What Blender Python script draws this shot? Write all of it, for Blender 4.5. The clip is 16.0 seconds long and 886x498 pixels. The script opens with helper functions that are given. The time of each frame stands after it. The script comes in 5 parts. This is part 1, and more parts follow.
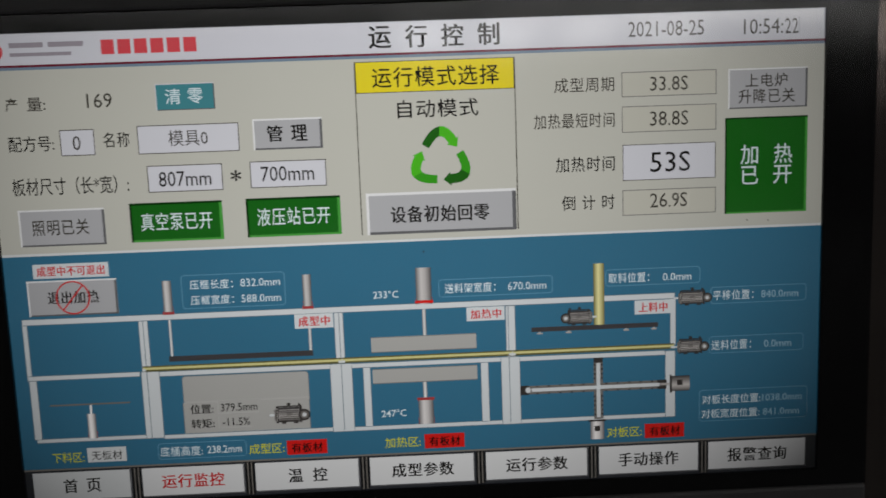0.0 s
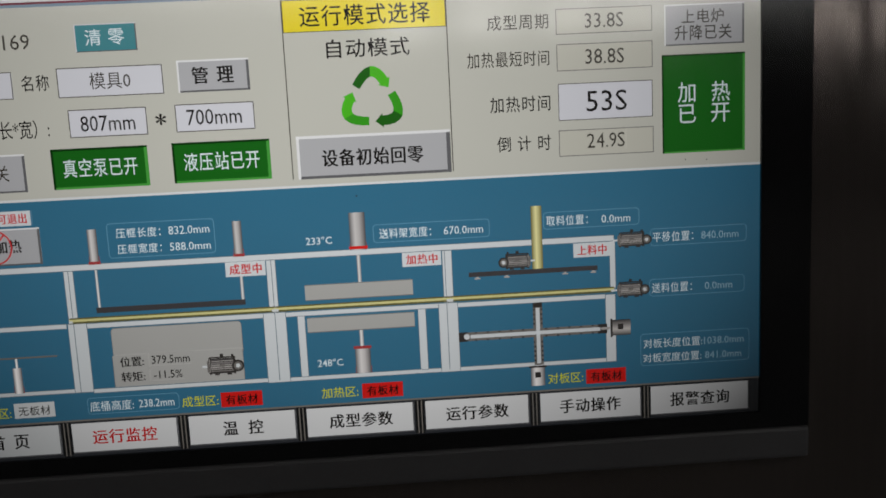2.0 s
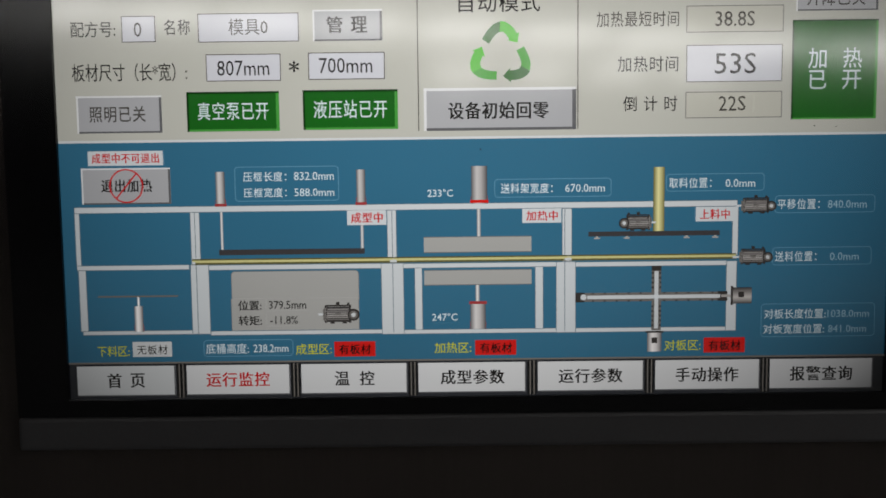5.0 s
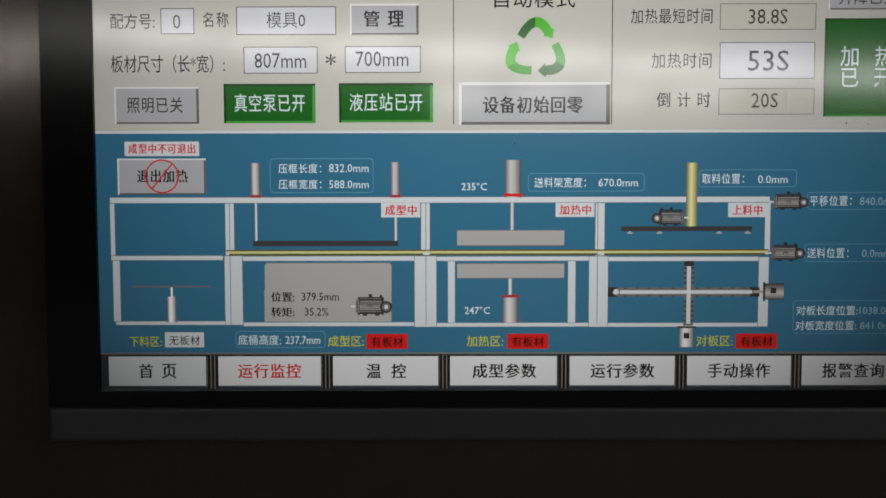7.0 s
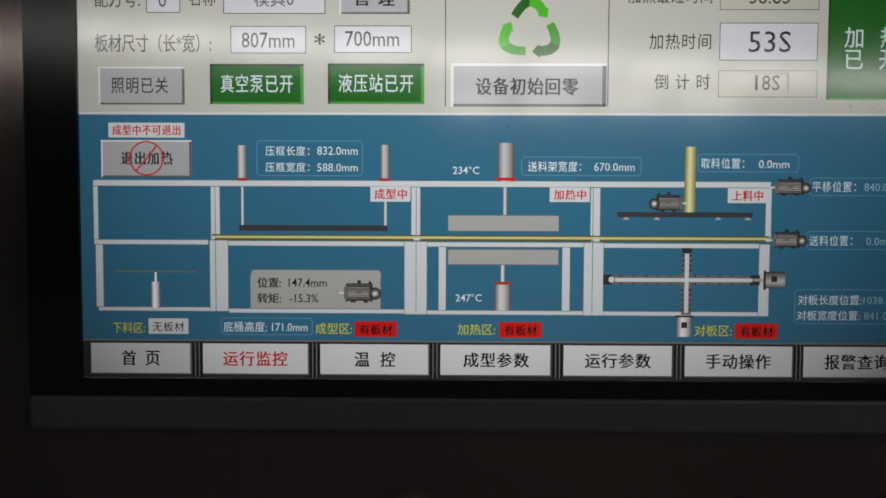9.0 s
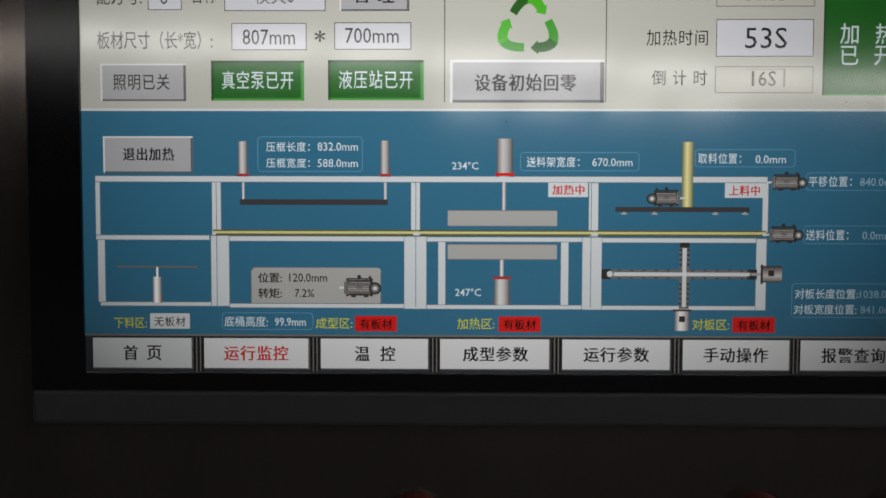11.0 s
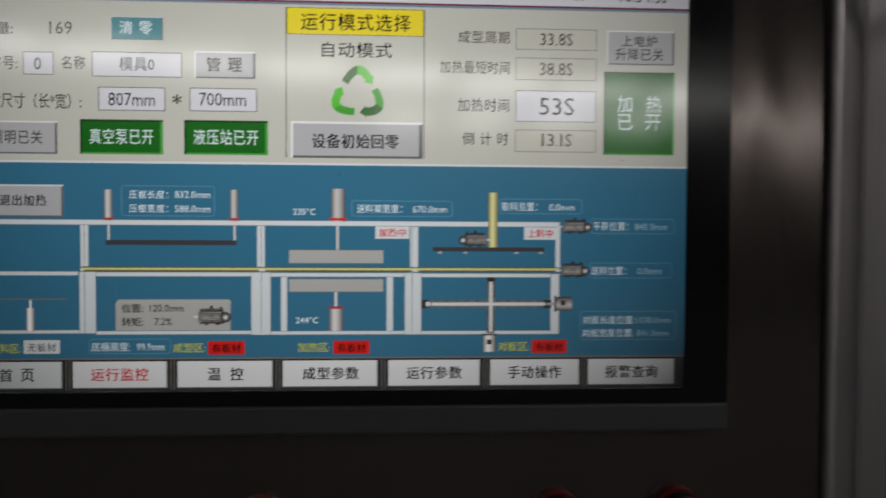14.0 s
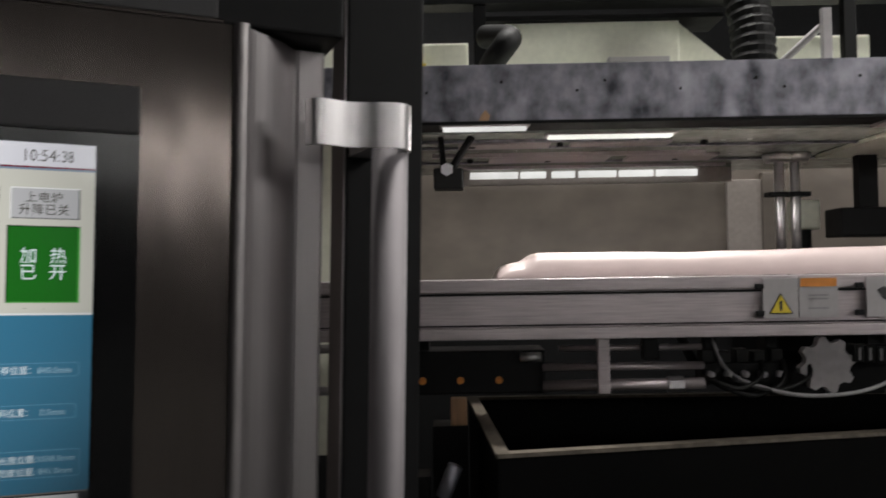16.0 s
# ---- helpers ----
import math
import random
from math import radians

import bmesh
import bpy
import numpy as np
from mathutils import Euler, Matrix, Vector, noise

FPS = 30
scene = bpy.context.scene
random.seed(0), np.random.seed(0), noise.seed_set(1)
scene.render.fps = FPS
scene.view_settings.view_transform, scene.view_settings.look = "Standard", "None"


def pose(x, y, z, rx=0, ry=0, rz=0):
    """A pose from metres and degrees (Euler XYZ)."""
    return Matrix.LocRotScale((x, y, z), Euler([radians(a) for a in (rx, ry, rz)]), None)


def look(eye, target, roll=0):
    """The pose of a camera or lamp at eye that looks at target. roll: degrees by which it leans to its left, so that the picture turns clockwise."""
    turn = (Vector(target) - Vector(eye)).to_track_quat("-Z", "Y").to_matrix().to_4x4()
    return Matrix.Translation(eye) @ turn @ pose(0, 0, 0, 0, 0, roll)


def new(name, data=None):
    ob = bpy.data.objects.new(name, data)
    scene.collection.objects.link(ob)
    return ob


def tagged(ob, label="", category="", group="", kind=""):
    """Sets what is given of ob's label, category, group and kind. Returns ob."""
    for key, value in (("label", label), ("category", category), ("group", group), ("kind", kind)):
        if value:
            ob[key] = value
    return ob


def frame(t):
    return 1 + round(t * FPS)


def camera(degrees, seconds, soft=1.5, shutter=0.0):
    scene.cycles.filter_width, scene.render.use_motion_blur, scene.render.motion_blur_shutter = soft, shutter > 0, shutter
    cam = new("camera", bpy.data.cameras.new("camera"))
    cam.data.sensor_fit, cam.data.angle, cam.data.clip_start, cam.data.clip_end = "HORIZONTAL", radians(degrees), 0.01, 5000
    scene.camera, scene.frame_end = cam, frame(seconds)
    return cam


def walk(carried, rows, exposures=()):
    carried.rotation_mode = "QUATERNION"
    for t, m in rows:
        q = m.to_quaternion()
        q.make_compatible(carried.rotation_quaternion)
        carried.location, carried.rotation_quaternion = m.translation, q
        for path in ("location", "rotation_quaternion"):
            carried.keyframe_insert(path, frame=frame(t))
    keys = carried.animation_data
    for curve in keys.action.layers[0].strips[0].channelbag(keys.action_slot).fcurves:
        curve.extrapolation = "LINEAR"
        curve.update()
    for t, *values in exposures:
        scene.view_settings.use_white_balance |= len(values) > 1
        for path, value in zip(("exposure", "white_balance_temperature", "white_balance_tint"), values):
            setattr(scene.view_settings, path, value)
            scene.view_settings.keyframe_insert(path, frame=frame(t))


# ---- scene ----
cam = camera(56.0, 16.0, 1.65, 0.5)
PATH = [
    (0, (0.001, -0.348, 1.453), (0.057, 1.635, 1.197), -2.1),
    (0.5, (0.013, -0.345, 1.454), (0.091, 1.635, 1.182), -2.5),
    (1, (0.024, -0.346, 1.447), (0.118, 1.63, 1.152), -2.7),
    (1.5, (0.022, -0.345, 1.438), (0.127, 1.632, 1.156), -2.8),
    (2, (0.02, -0.344, 1.432), (0.118, 1.634, 1.152), -2.8),
    (2.5, (0.021, -0.34, 1.427), (0.108, 1.639, 1.156), -3.0),
    (3, (0.024, -0.335, 1.417), (0.101, 1.651, 1.19), -3.0),
    (3.5, (0.025, -0.328, 1.402), (0.074, 1.662, 1.213), -2.1),
    (4, (0.009, -0.329, 1.395), (0.023, 1.664, 1.226), -1.4),
    (4.5, (-0.004, -0.345, 1.396), (-0.005, 1.648, 1.227), -0.9),
    (7, (-0.026, -0.349, 1.383), (-0.033, 1.648, 1.271), -0.1),
    (7.5, (-0.026, -0.348, 1.381), (-0.038, 1.649, 1.274), 0.4),
    (8, (-0.023, -0.343, 1.376), (-0.034, 1.653, 1.263), 0.7),
    (8.5, (-0.02, -0.339, 1.375), (-0.036, 1.657, 1.247), 0.5),
    (9, (-0.019, -0.34, 1.375), (-0.045, 1.657, 1.272), 0.2),
    (11.5, (-0.019, -0.345, 1.371), (-0.043, 1.653, 1.281), 0.1),
    (12, (-0.02, -0.36, 1.374), (-0.033, 1.639, 1.295), 0.4),
    (12.5, (-0.021, -0.371, 1.371), (-0.036, 1.628, 1.31), 0.5),
    (13, (-0.014, -0.381, 1.378), (-0.012, 1.617, 1.285), 0.2),
    (13.5, (0.005, -0.385, 1.38), (0.06, 1.612, 1.296), 0.2),
    (14, (0.026, -0.402, 1.384), (0.157, 1.593, 1.324), 0.3),
    (14.5, (0.043, -0.421, 1.379), (0.310, 1.561, 1.369), 0.4),
    (15, (0.081, -0.427, 1.390), (0.498, 1.529, 1.397), 0.3),
    (15.2, (0.098, -0.435, 1.398), (0.604, 1.501, 1.404), 0.1),
    (15.5, (0.131, -0.449, 1.412), (0.749, 1.454, 1.445), -0.6),
    (15.8, (0.165, -0.470, 1.429), (0.876, 1.399, 1.481), 0.2),
    (16, (0.181, -0.482, 1.435), (0.920, 1.375, 1.497), 0.6),
]
EXPOSURES = [(0.0, -0.15), (2.0, -0.08), (3.5, 0.0), (13.5, 0.0), (14.5, -0.12), (15.0, -0.08), (15.5, 0.26), (16.0, 0.72)]
walk(cam, [(t, look(eye, target, roll)) for t, eye, target, roll in PATH], EXPOSURES)

# ---- world: a dim factory hall, lit by its lamp rows and by added area lamps ----
world = bpy.data.worlds.new("hall_air")
scene.world = world
world.use_nodes = True
world.node_tree.nodes["Background"].inputs["Color"].default_value = (0.9, 0.95, 1.0, 1)
world.node_tree.nodes["Background"].inputs["Strength"].default_value = 0.01
TUBE_GLOW = 10.5        # radiance of the diffusers of the far row


# ---- materials ----
def nodes_of(name):
    m = bpy.data.materials.new(name)
    m.use_nodes = True
    t = m.node_tree
    t.nodes.clear()
    out = t.nodes.new("ShaderNodeOutputMaterial")
    return m, t, out


def glossed(t, em, out):
    """Lays the soft gloss of the screen's surface over what it shows."""
    gl = t.nodes.new("ShaderNodeBsdfGlossy")
    fr = t.nodes.new("ShaderNodeFresnel")
    mx = t.nodes.new("ShaderNodeMixShader")
    fr.inputs["IOR"].default_value = 1.95
    gl.inputs["Roughness"].default_value = 0.11
    t.links.new(fr.outputs["Fac"], mx.inputs["Fac"])
    t.links.new(em.outputs["Emission"], mx.inputs[1])
    t.links.new(gl.outputs["BSDF"], mx.inputs[2])
    t.links.new(mx.outputs["Shader"], out.inputs["Surface"])


def glow(name, rgb, strength=1.0, grain=0.06, fall=1.0):
    """A patch of the lit display: one colour, with the unevenness of its back light; lens vignetting and oblique
    viewing are painted in as dimming towards the panel's edges.
    """
    m, t, out = nodes_of(name)
    em = t.nodes.new("ShaderNodeEmission")
    no = t.nodes.new("ShaderNodeTexNoise")
    no.inputs["Scale"].default_value = 9.0
    no.inputs["Detail"].default_value = 3.0
    ra = t.nodes.new("ShaderNodeMapRange")
    ra.inputs["To Min"].default_value = strength * (1 - grain)
    ra.inputs["To Max"].default_value = strength * (1 + grain)
    geo = t.nodes.new("ShaderNodeNewGeometry")
    t.links.new(geo.outputs["Position"], no.inputs["Vector"])
    t.links.new(no.outputs["Fac"], ra.inputs["Value"])
    # edge dimming put into the emission for vignetting and viewing angle
    if fall:
        sp = t.nodes.new("ShaderNodeVectorMath")
        sp.operation = "SUBTRACT"
        sp.inputs[1].default_value = (-0.012, 0.0, 1.444)
        sc = t.nodes.new("ShaderNodeVectorMath")
        sc.operation = "MULTIPLY"
        sc.inputs[1].default_value = (fall * 4.05, 0.0, fall * 4.7)
        dt = t.nodes.new("ShaderNodeVectorMath")
        dt.operation = "DOT_PRODUCT"
        one = t.nodes.new("ShaderNodeMath")
        one.operation = "MULTIPLY_ADD"
        one.inputs[1].default_value, one.inputs[2].default_value = -1.0, 1.03
        ml = t.nodes.new("ShaderNodeMath")
        ml.operation = "MULTIPLY"
        t.links.new(geo.outputs["Position"], sp.inputs[0])
        t.links.new(sp.outputs["Vector"], sc.inputs[0])
        t.links.new(sc.outputs["Vector"], dt.inputs[0])
        t.links.new(sc.outputs["Vector"], dt.inputs[1])
        t.links.new(dt.outputs["Value"], one.inputs[0])
        t.links.new(one.outputs[0], ml.inputs[0])
        t.links.new(ra.outputs["Result"], ml.inputs[1])
        t.links.new(ml.outputs[0], em.inputs["Strength"])
    else:
        t.links.new(ra.outputs["Result"], em.inputs["Strength"])
    em.inputs["Color"].default_value = (*rgb, 1)
    if fall:
        glossed(t, em, out)
    else:
        t.links.new(em.outputs["Emission"], out.inputs["Surface"])
    return m


def shade(name, stops, axis="X"):
    """A drawn gradient of the display, such as the round look of a cylinder in a diagram."""
    m, t, out = nodes_of(name)
    em = t.nodes.new("ShaderNodeEmission")
    tc = t.nodes.new("ShaderNodeTexCoord")
    sp = t.nodes.new("ShaderNodeSeparateXYZ")
    cr = t.nodes.new("ShaderNodeValToRGB")
    while len(cr.color_ramp.elements) < len(stops):
        cr.color_ramp.elements.new(0.5)
    for e, (p, c) in zip(cr.color_ramp.elements, stops):
        e.position, e.color = p, (*c, 1)
    t.links.new(tc.outputs["Generated"], sp.inputs["Vector"])
    t.links.new(sp.outputs[axis], cr.inputs["Fac"])
    t.links.new(cr.outputs["Color"], em.inputs["Color"])
    glossed(t, em, out)
    return m


def surface(name, rgb, rough=0.5, metal=0.0, spread=0.25, size=12.0, grain=(1, 1, 1), bump=0.1, fine=120.0, tint=None, spec=0.5, wave=0.0):
    """A real surface: base colour varied at two scales, uneven gloss and a fine relief. grain stretches the pattern (brushed metal)."""
    m, t, out = nodes_of(name)
    b = t.nodes.new("ShaderNodeBsdfPrincipled")
    tc = t.nodes.new("ShaderNodeTexCoord")
    mp = t.nodes.new("ShaderNodeMapping")
    mp.inputs["Scale"].default_value = grain
    t.links.new(tc.outputs["Object"], mp.inputs["Vector"])
    n1 = t.nodes.new("ShaderNodeTexNoise")
    n1.inputs["Scale"].default_value, n1.inputs["Detail"].default_value = size, 5
    n2 = t.nodes.new("ShaderNodeTexNoise")
    n2.inputs["Scale"].default_value, n2.inputs["Detail"].default_value = fine, 3
    t.links.new(tc.outputs["Object"], n1.inputs["Vector"])
    t.links.new(mp.outputs["Vector"], n2.inputs["Vector"])
    add = t.nodes.new("ShaderNodeMath")
    add.operation = "MULTIPLY_ADD"
    add.inputs[1].default_value = 0.5
    t.links.new(n2.outputs["Fac"], add.inputs[0])
    half = t.nodes.new("ShaderNodeMath")
    half.operation = "MULTIPLY"
    half.inputs[1].default_value = 0.5
    t.links.new(n1.outputs["Fac"], half.inputs[0])
    t.links.new(half.outputs[0], add.inputs[2])
    cr = t.nodes.new("ShaderNodeValToRGB")
    lo = [c * (1 - spread) for c in rgb]
    hi = [min(1, c * (1 + spread)) for c in (tint or rgb)]
    cr.color_ramp.elements[0].position, cr.color_ramp.elements[0].color = 0.32, (*lo, 1)
    cr.color_ramp.elements[1].position, cr.color_ramp.elements[1].color = 0.68, (*hi, 1)
    t.links.new(add.outputs[0], cr.inputs["Fac"])
    t.links.new(cr.outputs["Color"], b.inputs["Base Color"])
    rr = t.nodes.new("ShaderNodeMapRange")
    rr.inputs["To Min"].default_value, rr.inputs["To Max"].default_value = max(0.03, rough * 0.75), min(1, rough * 1.25)
    t.links.new(n1.outputs["Fac"], rr.inputs["Value"])
    t.links.new(rr.outputs["Result"], b.inputs["Roughness"])
    b.inputs["Metallic"].default_value = metal
    b.inputs["Specular IOR Level"].default_value = spec
    bp = t.nodes.new("ShaderNodeBump")
    bp.inputs["Strength"].default_value, bp.inputs["Distance"].default_value = bump, 0.0006
    t.links.new(n2.outputs["Fac"], bp.inputs["Height"])
    if wave:
        # slow dents of thin sheet metal under the fine grain
        n3 = t.nodes.new("ShaderNodeTexNoise")
        n3.inputs["Scale"].default_value, n3.inputs["Detail"].default_value = 24.0, 1.0
        b3 = t.nodes.new("ShaderNodeBump")
        b3.inputs["Strength"].default_value, b3.inputs["Distance"].default_value = 1.0, wave
        m3 = t.nodes.new("ShaderNodeMapping")
        m3.inputs["Scale"].default_value = (1.6, 1.0, 0.3)
        t.links.new(tc.outputs["Object"], m3.inputs["Vector"])
        t.links.new(m3.outputs["Vector"], n3.inputs["Vector"])
        t.links.new(n3.outputs["Fac"], b3.inputs["Height"])
        t.links.new(b3.outputs["Normal"], bp.inputs["Normal"])
    t.links.new(bp.outputs["Normal"], b.inputs["Normal"])
    t.links.new(b.outputs["BSDF"], out.inputs["Surface"])
    return m


def srgb(r, g, b):
    return tuple((c / 255 / 12.92) if c <= 10 else ((c / 255 + 0.055) / 1.055) ** 2.4 for c in (r, g, b))


PAPER = glow("display_cream", srgb(190, 189, 179))
HEADER = glow("display_header", srgb(205, 205, 212))
BLUE = glow("display_blue", srgb(52, 108, 136), 1.0, 0.1)
BUTTON = glow("display_button_grey", srgb(172, 172, 174))
BUTTON_HI = glow("display_button_light", srgb(222, 222, 222))
BUTTON_LO = glow("display_button_shadow", srgb(96, 96, 98))
FIELD = glow("display_field_white", srgb(206, 206, 212))
FIELD_CREAM = glow("display_field_cream", srgb(190, 188, 176))
LINE = glow("display_line_dark", srgb(70, 66, 58))
LINE_PALE = glow("display_line_pale", srgb(96, 146, 172))
INK = glow("display_ink_black", srgb(22, 20, 18))
INK_SOFT = glow("display_ink_grey", srgb(62, 58, 52))
WHITE = glow("display_white", srgb(212, 214, 214))
WHITE_TEXT = glow("display_white_text", srgb(214, 226, 230))
PALE_TEXT = glow("display_pale_text", srgb(150, 182, 198))
GREEN = glow("display_green", srgb(24, 96, 24), 1.0, 0.15)
GREEN_HI = glow("display_green_light", srgb(70, 150, 62))
GREEN_LO = glow("display_green_dark", srgb(12, 52, 12))
TEAL = glow("display_teal", srgb(66, 130, 138))
YELLOW = glow("display_yellow", srgb(224, 206, 40))
RED = glow("display_red", srgb(208, 26, 22))
RED_DIM = glow("display_red_dim", srgb(160, 58, 60))
RED_INK = glow("display_red_ink", srgb(200, 32, 36))
DARK_RED_INK = glow("display_dark_red_ink", srgb(38, 6, 6))
YELLOW_TEXT = glow("display_yellow_text", srgb(206, 204, 40))
HEADLINE = glow("display_header_rule", srgb(104, 26, 44))
HEADLINE2 = glow("display_header_rule_blue", srgb(112, 132, 150))
BAR_DARK = glow("display_bar_dark", srgb(44, 46, 50))
BAR_BLACK = glow("display_bar_black", srgb(16, 15, 16))
BAR_LIGHT = glow("display_bar_light", srgb(118, 114, 108))
FRAME_WHITE = glow("display_frame_white", srgb(208, 212, 214))
FRAME_EDGE = glow("display_frame_edge", srgb(110, 124, 132))
PLATE_GREY = glow("display_plate_grey", srgb(170, 169, 165), 1.0, 0.08)
PLATE_EDGE = glow("display_plate_edge", srgb(120, 118, 116))
STEEL_DARK = glow("display_steel_dark", srgb(62, 60, 62))
RAIL_YELLOW = glow("display_rail_yellow", srgb(206, 200, 138))
RAIL_DARK = glow("display_rail_dark", srgb(96, 92, 52))
LOGO_RED = glow("display_logo_red", srgb(206, 70, 78))
LOGO_GREY = glow("display_logo_grey", srgb(150, 142, 150))
MOTOR_DARK = glow("display_motor_dark", srgb(52, 48, 46))
MOTOR_MID = glow("display_motor_mid", srgb(112, 108, 104))
MOTOR_LIGHT = glow("display_motor_light", srgb(168, 164, 160))
ARROW_A = glow("display_arrow_bright", srgb(74, 176, 34))
ARROW_B = glow("display_arrow_mid", srgb(54, 148, 30))
ARROW_C = glow("display_arrow_dark", srgb(30, 92, 20))
CYLINDER = shade("display_cylinder", [(0.0, srgb(82, 80, 82)), (0.35, srgb(196, 192, 190)), (0.6, srgb(176, 172, 170)), (1.0, srgb(70, 68, 70))])
ROD = shade("display_rod", [(0.0, srgb(110, 110, 112)), (0.45, srgb(216, 214, 212)), (1.0, srgb(120, 120, 122))])
COLUMN = shade("display_column", [(0.0, srgb(96, 90, 44)), (0.45, srgb(214, 208, 150)), (1.0, srgb(104, 98, 52))])
MOTOR_BODY = shade("display_motor_body", [(0.0, srgb(40, 38, 38)), (0.4, srgb(150, 146, 142)), (0.7, srgb(104, 100, 98)), (1.0, srgb(36, 34, 34))], "Z")

BEZEL_BLACK = surface("bezel_black_glass", (0.004, 0.004, 0.0045), 0.14, 0, 0.15, 30, bump=0.01, spec=0.3)
BEZEL_GREY = surface("bezel_grey_paint", (0.044, 0.043, 0.045), 0.5, 0.0, 0.08, 40, bump=0.06, fine=900, spec=0.3)
STEEL = surface("brushed_dark_stainless", (0.104, 0.089, 0.082), 0.15, 0.85, 0.10, 6, (1.2, 1.2, 0.03), 0.02, 500, spec=0.3, wave=0.0013)
ALUMINIUM = surface("anodised_aluminium", (0.34, 0.32, 0.325), 0.5, 1.0, 0.05, 10, (1, 1, 0.02), 0.04, 500)
ALUMINIUM_MATT = surface("matt_aluminium", (0.47, 0.42, 0.43), 0.45, 0.85, 0.22, 9, (0.05, 1, 1), 0.08, 500)
CHROME = surface("satin_chrome", (0.70, 0.68, 0.69), 0.38, 1.0, 0.04, 20, (1, 1, 0.02), 0.01, 400)
TUBE_METAL = surface("satin_tube_metal", (0.25, 0.235, 0.245), 0.7, 1.0, 0.06, 20, (1, 1, 0.02), 0.01, 400)
BLACK_PAINT = surface("black_powder_coat", (0.007, 0.007, 0.0075), 0.5, 0, 0.2, 40, bump=0.08, fine=1200, spec=0.15)
BLACK_RUBBER = surface("black_rubber", (0.007, 0.007, 0.007), 0.6, 0, 0.25, 30, bump=0.15, fine=700, spec=0.3)
GALVANISED = surface("stained_galvanised_steel", (0.085, 0.09, 0.112), 0.42, 0.6, 0.6, 34, (0.7, 1, 0.35), 0.12, 60, tint=(0.25, 0.245, 0.28))
PLATEN = surface("oily_platen_steel", (0.60, 0.64, 0.58), 0.25, 0.45, 0.32, 18, (1, 1, 1), 0.2, 60)
BACK_WALL = surface("dull_brown_sheet_steel", (0.155, 0.132, 0.113), 0.6, 0.25, 0.35, 3, (1, 1, 1.6), 0.03, 9)
CREAM = surface("cream_enamel", (0.78, 0.78, 0.66), 0.4, 0, 0.08, 8, bump=0.05)
PLASTIC = surface("pale_pink_plastic", (0.56, 0.462, 0.45), 0.33, 0, 0.05, 6, bump=0.05, fine=40)
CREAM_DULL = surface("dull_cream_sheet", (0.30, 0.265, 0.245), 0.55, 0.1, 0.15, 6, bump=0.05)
WOOD = surface("raw_wood", (0.42, 0.25, 0.14), 0.7, 0, 0.25, 20, (1, 1, 0.1), 0.2, 200)
TRAY_RIM = surface("worn_tray_rim", (0.115, 0.098, 0.078), 0.6, 0.1, 0.4, 30, bump=0.15, spec=0.3)
TRAY = surface("black_tray", (0.0022, 0.0022, 0.0022), 0.6, 0, 0.3, 14, bump=0.1, spec=0.06)
RED_CAP = surface("red_plastic", (0.09, 0.003, 0.003), 0.35, 0, 0.1, 30, bump=0.03)
CAP_SHADED = surface("cap_darkened_for_shade", (0.006, 0.005, 0.005), 0.5, 0, 0.1, 30, bump=0.03, spec=0.2)
YELLOW_CAP = surface("yellow_plastic", (0.62, 0.42, 0.02), 0.35, 0, 0.1, 30, bump=0.03)
ORANGE = surface("orange_paint", (0.72, 0.26, 0.04), 0.5, 0, 0.15, 30)
SIGN_WHITE = surface("sign_white", (0.44, 0.42, 0.425), 0.45, 0, 0.05, 30)
SIGN_YELLOW = surface("sign_yellow", (0.75, 0.58, 0.04), 0.45, 0, 0.08, 30)
SIGN_BLACK = surface("sign_black", (0.03, 0.03, 0.03), 0.5, 0, 0.1, 30)
KNOB_GREY = surface("knob_grey", (0.50, 0.47, 0.48), 0.5, 0, 0.1, 30)
SIGN_GREY = surface("sign_grey_print", (0.30, 0.29, 0.30), 0.5, 0, 0.1, 30)
CONCRETE = surface("worn_concrete", (0.09, 0.095, 0.09), 0.6, 0, 0.3, 1.2, bump=0.2, fine=30)
HALL_PAINT = surface("hall_wall_paint", (0.10, 0.10, 0.105), 0.7, 0, 0.1, 1.0, bump=0.1, fine=20)
ROOF = surface("roof_sheet", (0.06, 0.06, 0.065), 0.6, 0.2, 0.1, 1.0, bump=0.1, fine=20)
TUBE = glow("lamp_diffuser", (1.0, 0.98, 0.95), TUBE_GLOW, 0.0, 0)
STRIP_GLOW = glow("strip_light", (1.0, 1.0, 0.90), 0.62, 0.25, 0)
ROW_GLOW = glow("lamp_row_light", (1.0, 0.99, 0.96), 0.48, 0.6, 0)
LATCH_GREY = surface("latch_grey_paint", (0.16, 0.16, 0.155), 0.5, 0, 0.12, 30)


# ---- helpers of this scene ----
ORIGIN = {}            # an object's own frame, unscaled, in the world


def thing(name, label, category, at=(0, 0, 0), frame_of=None, group="", kind=""):
    """An Empty at the base of a thing; frame_of is the slanted frame of the forming machine where it applies."""
    ob = new(name)
    m = (frame_of or Matrix.Identity(4)) @ Matrix.Translation(at)
    ob.matrix_world = m
    ob.empty_display_size = 0.02
    ORIGIN[ob] = Vector(at)
    return tagged(ob, label, category, group, kind)


